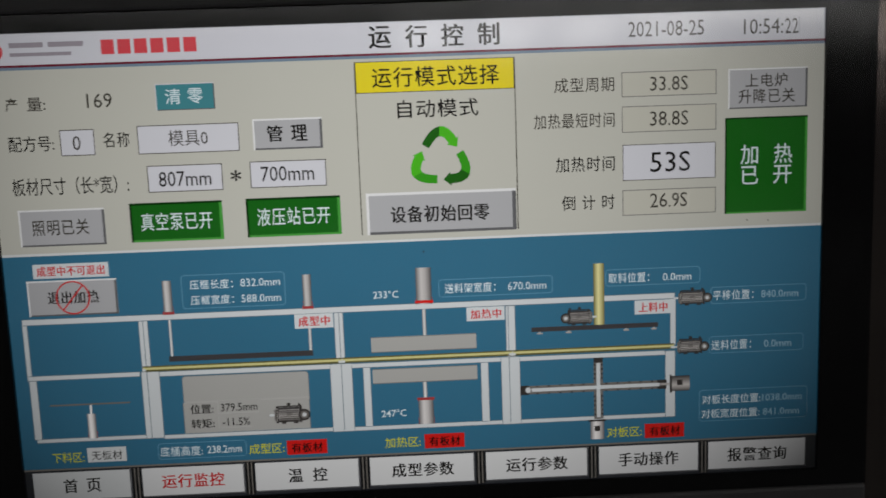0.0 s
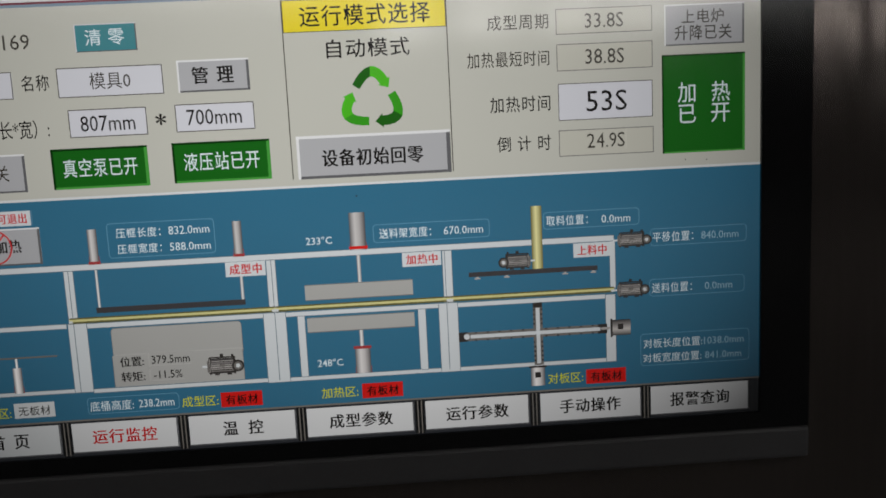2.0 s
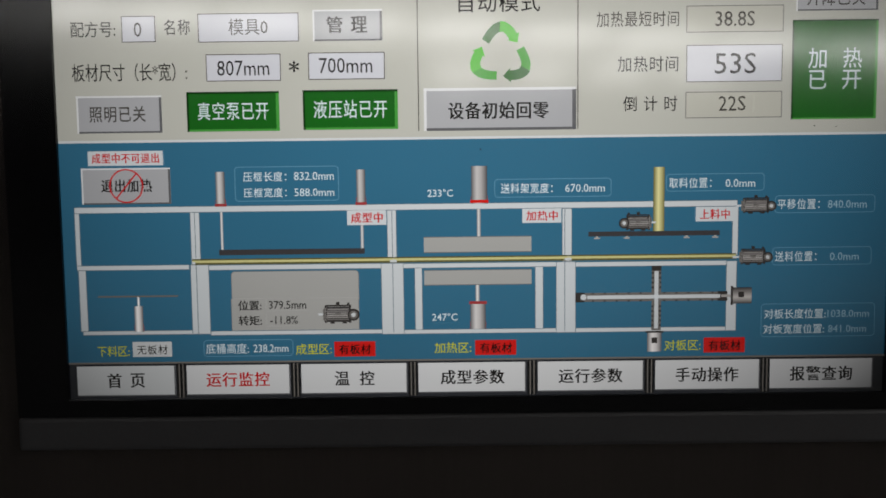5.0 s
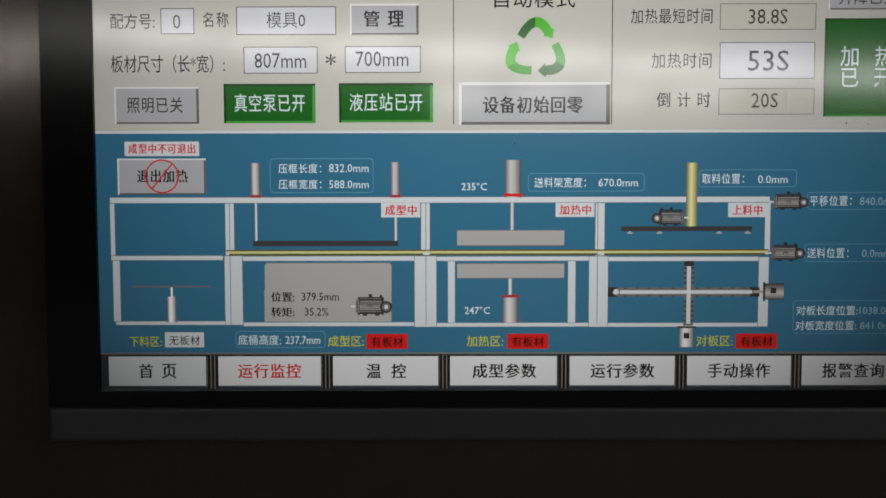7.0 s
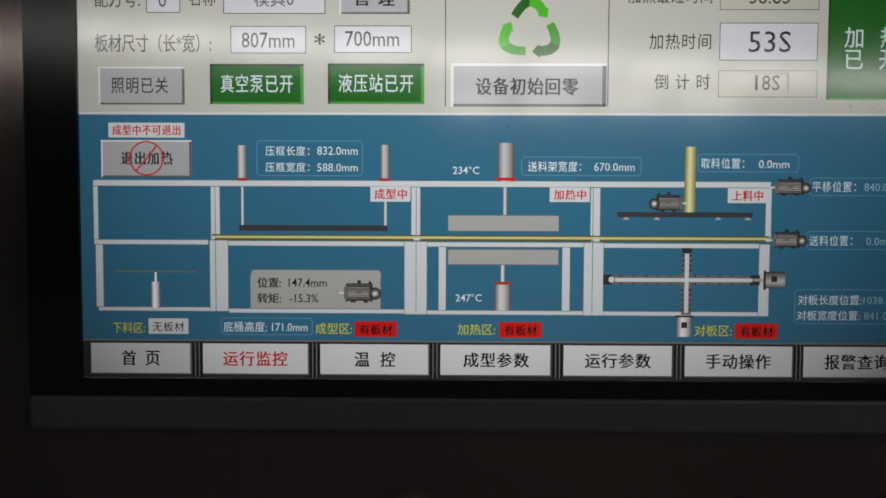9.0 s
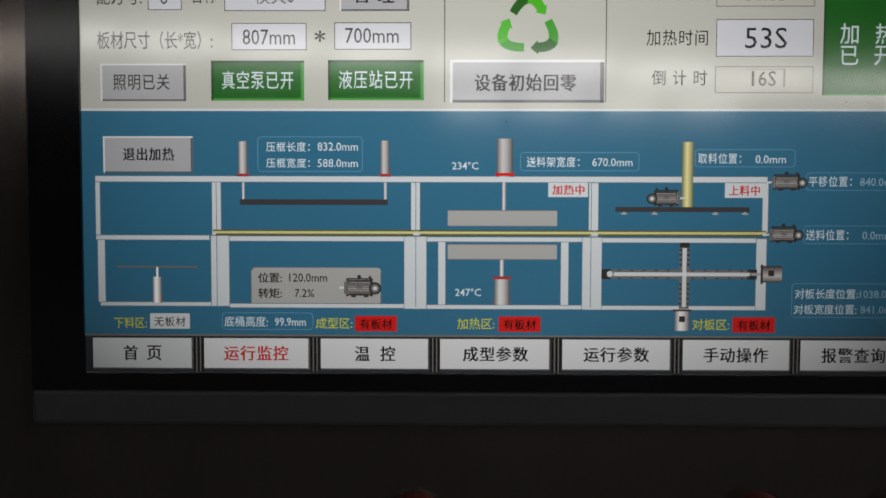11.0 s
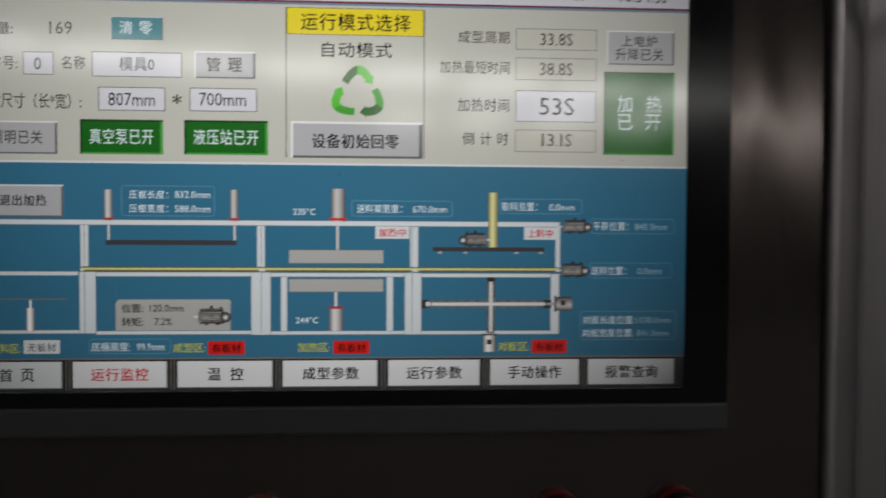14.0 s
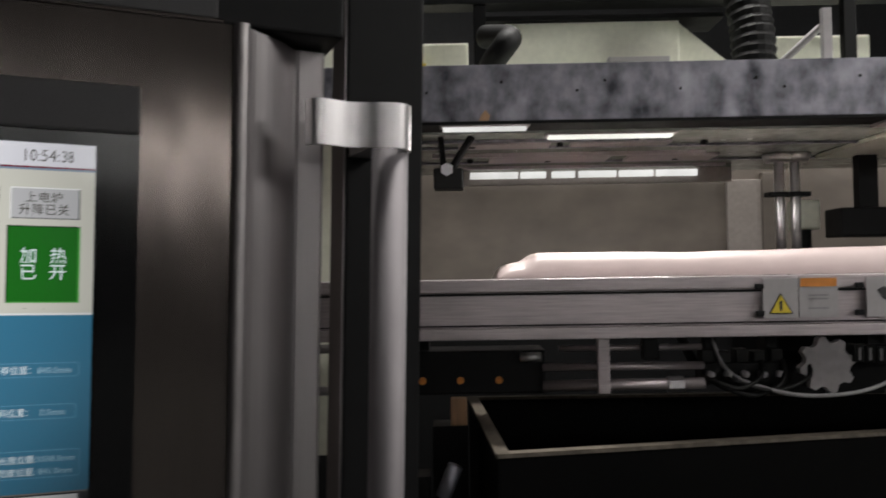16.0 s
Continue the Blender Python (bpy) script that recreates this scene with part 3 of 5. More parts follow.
value_box(259.2, 38.4, 298.9, 49.2, FIELD_CREAM, [("38.8S", 271.0, 40.8, 287.0, 46.8, INK_SOFT, 0)], label="cream value box", line=PLATE_EDGE)
value_box(259.4, 54.2, 298.7, 69.2, FIELD, [("53S", 271.0, 57.6, 287.9, 66.0, INK, 0)], label="white entry box", line=LINE, w=0.3)
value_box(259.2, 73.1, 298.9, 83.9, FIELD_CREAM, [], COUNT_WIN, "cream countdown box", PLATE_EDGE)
key(303.9, 24.6, 337.2, 41.0, BUTTON, BUTTON_HI, BUTTON_LO, [("上电炉", 311.0, 26.8, 328.6, 32.4, INK_SOFT, 0.006), ("升降已关", 308.1, 33.0, 331.9, 39.0, INK_SOFT, 0.006)], label="grey button", edge=0.8)
key(302.7, 44.6, 337.6, 84.8, GREEN, GREEN_HI, GREEN_LO, [("加", 309.2, 56.0, 316.6, 64.2, WHITE_TEXT, 0.004), ("热", 323.4, 56.0, 331.2, 64.2, WHITE_TEXT, 0.004),
    ("已", 309.6, 65.0, 316.8, 72.6, WHITE_TEXT, 0.004), ("开", 323.2, 65.0, 331.0, 72.8, WHITE_TEXT, 0.004)], sunk=True, label="large dark green lit button", edge=1.0)


# lower half: the diagram of the machine
def bar(u0, v0, u1, v1, name="diagram_beam", lev=3, face=FRAME_WHITE, edge=FRAME_EDGE, e=0.25):
    b = part(name, plate(u0 - e, v0 - e, u1 + e, v1 + e, lev - 0.5, 0.4), edge, panel)
    part("face", plate(u0, v0, u1, v1, lev, 0.4), face, b)
    return b


for row in ((5.6, 117.9, 281.2, 120.1), (5.6, 142.3, 52.4, 144.0), (60.8, 142.6, 132.8, 144.4), (142.2, 142.8, 206.0, 144.5), (214.2, 143.0, 277.0, 144.7),
            (7.0, 170.0, 53.0, 171.4), (60.8, 170.5, 133.0, 172.0), (142.2, 170.8, 206.4, 172.3), (214.2, 170.9, 277.6, 172.4)):
    bar(*row)
for row in ((5.6, 120.4, 7.3, 142.0), (53.8, 120.4, 57.3, 142.0), (135.8, 120.4, 139.3, 142.2), (208.7, 120.5, 212.4, 142.4), (279.5, 120.4, 281.6, 140.4),
            (6.2, 144.3, 9.0, 169.8), (53.2, 142.4, 60.5, 171.4), (133.0, 142.6, 142.0, 172.3), (206.2, 142.8, 214.0, 172.4), (277.3, 143.2, 281.3, 172.4),
            (147.0, 144.7, 149.8, 170.6), (197.4, 144.7, 200.4, 170.7)):
    bar(*row, name="diagram_post", lev=4)
for u in (55.5, 137.7, 209.6):
    part("post_rule", plate(u - 0.15, 120.4, u + 0.15, 171.6, 4.6, 0.2), FRAME_EDGE, lower)
for u0, u1 in ((54.0, 138.0), (138.2, 211.0), (211.2, 281.0)):
    r = part("diagram_rail", plate(u0, 139.8, u1, 142.2, 5, 0.4), RAIL_DARK, panel, "yellow sheet rail")
    part("shine", plate(u0, 140.4, u1, 141.4, 5.5, 0.4), RAIL_YELLOW, r)
    part("rail_end", plate(u1 - 1.4, 141.0, u1 + 0.2, 142.0, 5.7, 0.2), FRAME_WHITE, r)
    part("rail_end", plate(u0 - 0.2, 141.0, u0 + 1.2, 142.0, 5.7, 0.2), FRAME_WHITE, r)


def cylinder(u0, v0, u1, v1, foot_at=None):
    c = part("diagram_cylinder", plate(u0, v0, u1, v1, 7), CYLINDER, panel, "grey shaded cylinder")
    part("glow_edge", plate(u0 - 0.18, v1 - 3.0, u0, v1, 6, 0.5, bm=plate(u1, v1 - 3.0, u1 + 0.18, v1, 6, 0.5)), RED_DIM, c)
    if foot_at is not None:
        part("red_foot", plate(u0 - 0.5, foot_at - 0.6, u1 + 0.5, foot_at + 0.6, 7.5, 0.4), RED if u1 - u0 > 6.5 else RED_DIM, c)
    return c


cylinder(64.8, 103.6, 68.6, 117.8, 117.4)
cylinder(123.2, 103.3, 126.9, 117.8, 117.4)
cylinder(170.8, 102.4, 177.4, 118.0, 117.0)
cylinder(170.0, 159.2, 176.4, 170.6, 159.4)
cylinder(28.9, 159.4, 32.5, 170.2)
part("diagram_rod", plate(173.0, 120.2, 174.6, 131.8, 4), ROD, panel)
part("diagram_rod", plate(172.2, 152.0, 173.9, 159.0, 4), ROD, panel)
part("diagram_rod", plate(30.2, 155.4, 31.2, 159.6, 4), ROD, panel)
part("diagram_plate", plate(13.8, 154.9, 47.4, 155.6, 4), MOTOR_MID, panel, "thin grey lifting plate")
for v0, v1 in ((131.6, 138.3), (145.5, 152.0)):
    hp = part("heater_plate", plate(150.8, v0, 195.7, v1, 4), PLATE_GREY, panel, "grey heater plate")
    part("edge", plate(150.8, v1 - 0.35, 195.7, v1, 4.5, 0.4, bm=plate(150.8, v0, 195.7, v0 + 0.3, 4.5, 0.4)), PLATE_EDGE, hp)

# the press bar with its two rods, at its lower place
press = part("press_bar", plate(65.3, 136.0, 126.1, 138.3, 4), STEEL_DARK, panel, "dark press bar that rises")
part("press_rod", plate(66.1, 118.6, 67.2, 136.2, 2.2, 0.6), ROD, press)
part("press_rod", plate(124.5, 118.6, 125.8, 136.2, 2.2, 0.6), ROD, press)
# the mould block: a fixed front with the values, and a rear leaf that sinks behind it
leaf = part("mould_leaf", extruded(round_outline(69.5, 145.3, 123.3, 160.5, 1.6), 11.0 * LEVEL, 12.0 * LEVEL, axis="y"), PLATE_GREY, panel, "grey mould block that sinks")
part("outline", ring(69.5, 145.3, 123.3, 160.5, 1.6, 0.22, -10.9), PLATE_EDGE, leaf)
block = part("mould_block", holed(69.5, 156.9, 123.3, 170.2, [POS_WIN, TORQUE_WIN], 2, 0.9), PLATE_GREY, panel, "grey mould block with position and torque")
part("side_edge", plate(69.5, 157.2, 69.72, 170.2, 2.3, 0.2), PLATE_EDGE, block)
part("side_edge", plate(123.08, 157.2, 123.3, 170.2, 2.3, 0.2), PLATE_EDGE, block)
caption("位置:", 72.5, 157.5, 82.2, 161.7, INK, block, 4, 0.012)
caption("转矩:", 72.5, 164.0, 82.2, 168.1, INK, block, 4, 0.012)


def motor_icon(u0, v0, u1, v1, flip=1, lev=8):
    """A geared motor seen from the side: finned body, end shields, terminal box and gear head."""
    cu, cv, w, h = (u0 + u1) / 2, (v0 + v1) / 2, u1 - u0, v1 - v0
    fu = lambda a: cu + flip * (a - 0.5) * w
    fv = lambda b: v0 + b * h

    def pl(a0, b0, a1, b1, l):
        p, q = sorted((fu(a0), fu(a1)))
        return plate(p, fv(b0), q, fv(b1), l, 0.4)
    ob = part("motor_icon", pl(0.16, 0.18, 0.84, 0.92, lev), MOTOR_BODY, panel, "grey finned gear motor drawing")
    # cooling fins: dark grooves over the shaded body, closer together at its lower side
    for k, (b0, b1) in enumerate(((0.24, 0.28), (0.34, 0.37), (0.44, 0.475), (0.54, 0.58), (0.635, 0.68), (0.73, 0.785), (0.83, 0.92))):
        part("fin", pl(0.24, b0, 0.79, b0 + (b1 - b0) * 0.75, lev + 0.5), MOTOR_DARK if k > 3 else STEEL_DARK, ob)
    part("body_shine", pl(0.25, 0.295, 0.78, 0.325, lev + 0.6), MOTOR_LIGHT, ob)
    part("label_plate", pl(0.44, 0.47, 0.58, 0.60, lev + 0.7), MOTOR_MID, ob)
    part("end_shield", pl(0.12, 0.28, 0.17, 0.84, lev + 0.7), MOTOR_MID, ob)
    part("end_shield", pl(0.17, 0.12, 0.225, 0.96, lev + 0.7), MOTOR_DARK, ob)
    part("shield_shine", pl(0.185, 0.2, 0.2, 0.88, lev + 0.9), MOTOR_LIGHT, ob)
    part("end_shield", pl(0.79, 0.12, 0.85, 0.96, lev + 0.7), MOTOR_DARK, ob)
    part("shaft", pl(0.0, 0.50, 0.12, 0.60, lev + 0.2), FRAME_WHITE, ob)
    part("top_plate", pl(0.2, 0.10, 0.84, 0.165, lev + 0.4), MOTOR_DARK, ob)
    part("terminal_box", pl(0.46, -0.04, 0.55, 0.12, lev + 0.6), MOTOR_DARK, ob)
    part("eye_bolt", pl(0.75, 0.0, 0.81, 0.12, lev + 0.6), MOTOR_DARK, ob)
    part("foot", pl(0.30, 0.92, 0.42, 1.0, lev + 0.9), MOTOR_DARK, ob)
    part("foot", pl(0.62, 0.92, 0.74, 1.0, lev + 0.9), MOTOR_DARK, ob)
    part("gear_head", disc(fu(0.91), fv(0.58), 0.29 * h, lev + 0.8), MOTOR_DARK, ob)
    part("gear_ring", disc(fu(0.91), fv(0.58), 0.20 * h, lev + 1.0), MOTOR_MID, ob)
    part("hub", disc(fu(0.91), fv(0.58), 0.10 * h, lev + 1.2), FRAME_WHITE, ob)
    return ob


motor_icon(106.2, 158.8, 122.4, 167.6)
motor_icon(280.8, 116.0, 296.6, 123.4)
motor_icon(280.4, 137.2, 295.4, 144.8)
motor_icon(232.9, 122.4, 247.4, 130.0, -1)
part("diagram_column", plate(246.3, 103.7, 250.9, 130.2, 7), COLUMN, panel, "yellow lifting column")
arm = part("gripper_arm", plate(219.4, 130.2, 274.0, 132.2, 7), STEEL_DARK, panel, "dark suction arm")
for u in (223.0, 235.4, 260.2, 272.2):
    part("suction_cup", plate(u - 1.2, 132.7, u + 1.2, 133.3, 7, bm=plate(u - 0.5, 132.2, u + 0.5, 132.8, 7)), MOTOR_LIGHT, arm)

# the aligning cross with its two drives
cross = part("aligning_cross", plate(214.0, 155.9, 277.6, 159.6, 6), MOTOR_MID, panel, "grey aligning cross with toothed guides")
part("guide", plate(245.9, 144.9, 249.9, 172.0, 6.2, 0.4), MOTOR_MID, cross)
for u0, u1 in ((214.0, 217.8), (273.6, 277.6)):
    part("guide_end", plate(u0, 155.7, u1, 159.8, 6.5, 0.3), MOTOR_DARK, cross)
part("guide_end", plate(245.9, 144.7, 249.9, 146.8, 6.5, 0.3), MOTOR_DARK, cross)
for k in range(11):
    u = 221 + 5 * k
    if abs(u - 247.9) > 3:
        part("tooth", plate(u, 155.8, u + 0.7, 156.5, 6.8, 0.3, bm=plate(u, 159.0, u + 0.7, 159.7, 6.8, 0.3)), MOTOR_DARK, cross)
for k in range(12):
    v = 147.4 + 2 * k
    if abs(v - 157.7) > 2.4:
        part("tooth", plate(245.9, v, 246.8, v + 0.8, 6.8, 0.3, bm=plate(249.0, v, 249.9, v + 0.8, 6.8, 0.3)), MOTOR_DARK, cross)
part("guide_shine", plate(219.0, 157.0, 274.6, 158.5, 7, 0.3), FRAME_WHITE, cross)
part("guide_shine", plate(247.1, 147.0, 248.7, 171.2, 7, 0.3), FRAME_WHITE, cross)
part("guide_nut", disc(217.4, 157.7, 1.2, 7.4), FRAME_WHITE, cross)
for u0, v0, u1, v1, name in ((279.0, 154.2, 287.7, 161.0, "side_drive"), (244.2, 172.2, 250.2, 181.0, "lower_drive")):
    d = part(name, plate(u0, v0, u1, v1, 8), MOTOR_BODY if name == "side_drive" else CYLINDER, panel, "grey drive cylinder drawing")
    part("flange", plate(u0, v0 - 0.6, u0 + 0.9, v1 + 0.6, 8.4, 0.3) if name == "side_drive" else plate(u0 - 0.8, v0, u1 + 0.8, v0 + 0.8, 8.4, 0.3), MOTOR_DARK, d)
    part("port", plate((u0 + u1) / 2 - 1.2, (v0 + v1) / 2 - 1.6, (u0 + u1) / 2 + 1.2, (v0 + v1) / 2 + 0.8, 8.4, 0.3), MOTOR_DARK, d)
part("drive_rod", plate(275.0, 157.1, 279.2, 158.2, 7.8, 0.3), MOTOR_LIGHT, panel)

# values beside the diagram
outlined(72.6, 101.6, 115.9, 116.0, [("压框长度：", 76.3, 103.8, 94.2, 107.8, WHITE_TEXT, 0.004), ("832.0mm", 97.4, 104.0, 113.9, 107.4, WHITE_TEXT, 0),
    ("压框宽度：", 76.3, 110.4, 94.2, 114.4, WHITE_TEXT, 0.004), ("588.0mm", 97.4, 110.8, 113.9, 114.1, WHITE_TEXT, 0)], "pale outlined value box")
outlined(180.4, 107.9, 229.0, 115.6, [("送料架宽度：", 183.0, 109.7, 204.6, 114.0, WHITE_TEXT, 0.006), ("670.0mm", 209.8, 110.3, 226.2, 113.6, WHITE_TEXT, 0)], "pale outlined value box")
outlined(251.6, 106.6, 292.4, 113.9, [("取料位置：", 252.9, 108.2, 270.4, 112.5, WHITE_TEXT, 0.004), ("0.0mm", 276.2, 109.0, 288.5, 112.3, WHITE_TEXT, 0)], "pale outlined value box")
outlined(296.8, 116.0, 338.5, 123.4, [("平移位置：", 297.9, 117.5, 315.4, 121.8, WHITE_TEXT, 0.002), ("840.0mm", 318.8, 118.2, 334.9, 121.5, PALE_TEXT, 0)], "pale outlined value box")
outlined(296.2, 137.6, 337.6, 145.2, [("送料位置：", 297.3, 139.3, 314.6, 143.6, WHITE_TEXT, 0.002), ("0.0mm", 320.2, 140.0, 332.2, 143.3, PALE_TEXT, 0)], "pale outlined value box")
outlined(292.0, 161.3, 339.8, 175.5, [("对板长度位置:", 293.3, 163.6, 319.0, 167.7, WHITE_TEXT, 0.002), ("1038.0mm", 319.8, 164.2, 337.2, 167.3, PALE_TEXT, 0),
    ("对板宽度位置:", 293.0, 170.0, 318.6, 174.1, WHITE_TEXT, 0.002), ("841.0mm", 320.2, 170.6, 336.2, 173.7, PALE_TEXT, 0)], "pale outlined value box")
outlined(57.3, 174.1, 95.2, 181.3, [("底桶高度:", 58.4, 175.7, 76.4, 180.1, WHITE_TEXT, 0.003)], "pale outlined value box")
for body, u0, u1 in (("下料区:", 12.4, 26.0), ("成型区:", 96.3, 111.4), ("加热区:", 154.8, 170.2), ("对板区:", 251.6, 266.8)):
    caption(body, u0, 176.2, u1, 180.8, YELLOW_TEXT, lower, 2, 0.004)
b = part("status_box", plate(27.4, 174.6, 43.9, 181.0, 3), WHITE, panel, "white status box")
caption("无板材", 29.2, 176.0, 42.2, 180.0, INK, b, 5, 0.008)
for u0 in (112.5, 171.9, 268.1):
    b = part("status_box", plate(u0, 175.4, u0 + 17.3, 181.8, 3), RED, panel, "bright red status box")
    caption("有板材", u0 + 2.0, 176.6, u0 + 15.3, 180.8, DARK_RED_INK, b, 5, 0.01)


def tag_box(u0, v0, u1, v1, body):
    b = part("state_tag", plate(u0, v0, u1, v1, 9), FRAME_WHITE, panel, "white tag with red writing")
    caption(body, u0 + 1.6, v0 + 0.9, u1 - 1.6, v1 - 0.9, RED_INK, b, 11, 0.010)
    return b


tag_box(191.9, 120.3, 208.1, 126.2, "加热中")
tag_box(263.9, 120.4, 279.4, 126.4, "上料中")
moulding_tag = tag_box(119.1, 120.2, 135.4, 126.3, "成型中")
locked_tag = tag_box(12.4, 94.6, 43.4, 100.6, "成型中不可退出")
key(9.0, 101.6, 46.0, 116.6, BUTTON, BUTTON_HI, BUTTON_LO, [("退出加热", 17.2, 106.2, 38.2, 111.6, INK, 0.012)], label="grey button", edge=0.9)
bar_sign = disc(27.8, 109.0, 7.1, 9, 6.5)
sl = bmesh.new()
for v in box(-0.0067, -9.0 * LEVEL, -0.0003, 0.0067, -8.8 * LEVEL, 0.0003, bm=sl).verts:
    a = radians(50)
    x, z = v.co.x, v.co.z
    v.co.x, v.co.z = x * math.cos(a) - z * math.sin(a) + sx(27.8), x * math.sin(a) + z * math.cos(a) + sz(109.0)
stop_sign = part("prohibition_sign", joined(bar_sign, sl), RED_INK, panel, "thin red prohibition circle")

# dust on the screen
for u, v, r in ((174.7, 95.6, 0.35), (312.0, 87.6, 0.3), (321.0, 88.0, 0.25)):
    part("dust_speck", disc(u, v, r, 12, sides=9), MOTOR_DARK, panel)

# the page tabs
for body, u0, u1, parts_of in (("首页", 3.4, 45.0, [("首", 16.2, 22.0), ("页", 25.9, 31.8)]), ("运行监控", 49.8, 93.6, [("运行监控", 58.1, 84.6)]),
                               ("温控", 98.3, 143.2, [("温", 112.4, 118.4), ("控", 123.0, 129.0)]), ("成型参数", 147.8, 193.3, [("成型参数", 157.2, 184.0)]),
                               ("运行参数", 198.3, 243.0, [("运行参数", 207.0, 233.8)]), ("手动操作", 247.9, 292.0, [("手动操作", 256.4, 282.6)]),
                               ("报警查询", 296.2, 339.6, [("报警查询", 304.6, 330.6)])):
    tab = part("page_tab", plate(u0, 184.9, u1, 197.8, 3), BUTTON_HI if u0 > 10 else WHITE, panel, "light grey page tab")
    part("tab_shadow", plate(u0, 197.3, u1, 197.8, 3.5, 0.4, bm=plate(u1 - 0.5, 184.9, u1, 197.8, 3.5, 0.4)), BUTTON_LO, tab)
    for s, a, c in parts_of:
        caption(s, a, 188.0, c, 194.2, RED_INK if body == "运行监控" else INK, tab, 5, 0.011)
for u in (47.4, 95.9, 145.5, 195.8, 245.4, 294.1):
    part("tab_gap", plate(u - 1.9, 184.2, u + 1.9, 199.0, 1.5, 0.9), BAR_BLACK, foot)
    for s in (-1.0, 0.6):
        part("gap_line", plate(u + s, 184.4, u + s + 0.5, 198.8, 2.5, 0.4), BAR_LIGHT, foot)
part("strip_rule", plate(0, 183.3, 344.3, 184.0, 1.5, 0.9), BAR_LIGHT, foot)

# strips added behind the windows to carry the display's running values
DEEP = -6.0
POSITIONS = [(0, "379.5mm"), (7.38, "362.0mm"), (7.8, "301.8mm"), (8.25, "241.1mm"), (8.75, "147.4mm"), (9.3, "120.0mm")]
TORQUES = [(0, "-11.5%"), (3.2, "-11.8%"), (6.5, "35.2%"), (7.25, "-19.7%"), (7.7, "-8.6%"), (8.3, "-10.3%"), (8.8, "-15.3%"), (9.6, "7.2%")]
TEMPS = [(0, "233°C"), (5.5, "235°C"), (8.2, "234°C"), (13.3, "235°C")]
TEMPS_LOW = [(0, "247°C"), (1.75, "248°C"), (4.25, "247°C"), (11.8, "246°C"), (13.25, "244°C")]
HEIGHTS = [(0, "238.2mm"), (6.6, "237.7mm"), (7.8, "237.5mm"), (8.25, "204.3mm"), (8.8, "171.0mm"), (9.7, "99.9mm")]


def value_strip(values, u0, v0, u1, v1, pitch, material, parent, deep=DEEP):
    """One strip of values side by side; it is drawn along so that the one that holds stands in the window."""
    bm = bmesh.new()
    for k, (t, body) in enumerate(values):
        w = (u1 - u0) * min(1.0, len(body) / max(len(b) for _, b in values) + 0.02)
        mid = (u0 + u1) / 2 + pitch * k
        letters(body, mid - w / 2, v0, mid + w / 2, v1, deep, 0.006, bm)
    return part("value_strip", bm, material, parent)


position_strip = value_strip(POSITIONS, 85.2, 157.9, 100.9, 161.4, 20.0, INK, panel)
torque_strip = value_strip(TORQUES, 85.6, 164.4, 97.3, 167.8, 14.0, INK, panel)
height_strip = value_strip(HEIGHTS, 78.2, 176.4, 92.9, 179.8, 19.0, WHITE_TEXT, panel)
temp_strip = value_strip(TEMPS, 152.6, 111.8, 163.3, 115.0, 13.0, WHITE_TEXT, panel, -3.5)
temp_strip_low = value_strip(TEMPS_LOW, 153.9, 163.9, 164.6, 167.1, 13.0, WHITE_TEXT, panel, -3.5)
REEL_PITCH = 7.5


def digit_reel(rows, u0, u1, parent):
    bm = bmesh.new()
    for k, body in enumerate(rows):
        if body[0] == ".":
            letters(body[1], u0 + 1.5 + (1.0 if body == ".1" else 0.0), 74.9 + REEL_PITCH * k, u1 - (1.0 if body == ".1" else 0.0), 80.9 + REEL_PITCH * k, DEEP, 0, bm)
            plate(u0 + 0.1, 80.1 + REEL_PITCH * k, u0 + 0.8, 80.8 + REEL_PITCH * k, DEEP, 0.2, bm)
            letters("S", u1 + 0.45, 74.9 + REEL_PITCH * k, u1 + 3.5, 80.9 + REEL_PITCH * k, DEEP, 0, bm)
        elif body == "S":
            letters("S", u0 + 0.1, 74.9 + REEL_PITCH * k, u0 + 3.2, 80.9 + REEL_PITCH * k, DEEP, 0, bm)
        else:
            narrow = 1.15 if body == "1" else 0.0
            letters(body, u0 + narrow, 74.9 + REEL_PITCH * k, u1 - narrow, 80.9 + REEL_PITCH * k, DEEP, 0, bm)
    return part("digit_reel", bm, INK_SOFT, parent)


# added reels scroll the countdown digits that a display would redraw
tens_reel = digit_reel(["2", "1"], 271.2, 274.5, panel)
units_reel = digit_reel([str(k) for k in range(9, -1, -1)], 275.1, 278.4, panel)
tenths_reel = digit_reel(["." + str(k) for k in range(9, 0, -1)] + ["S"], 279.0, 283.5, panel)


# the clock's seconds: an added short strip for the tens and an added turning wheel for the units
clock_strip = part("clock_strip", letters("3", 327.8, 11.6, 330.2, 17.8, -5.0, 0, letters("2", 327.8, 4.6, 330.2, 10.8, -5.0)), INK_SOFT, panel)
WHEEL_U, WHEEL_V, WHEEL_R = 332.1, 19.7, 12.0
seconds_wheel = part("seconds_wheel", disc(WHEEL_U, WHEEL_V, 17.5, -8, sides=40), HEADER, panel)
bm = bmesh.new()
for k in range(10):
    one = letters(str(k), WHEEL_U - 1.25, WHEEL_V - WHEEL_R - 3.1, WHEEL_U + 1.25, WHEEL_V - WHEEL_R + 3.1, -7)
    bmesh.ops.rotate(one, verts=one.verts, cent=(sx(WHEEL_U), 0, sz(WHEEL_V)), matrix=Matrix.Rotation(radians(36 * k), 3, "Y"))
    joined(bm, one)
part("wheel_digits", bm, INK_SOFT, seconds_wheel)


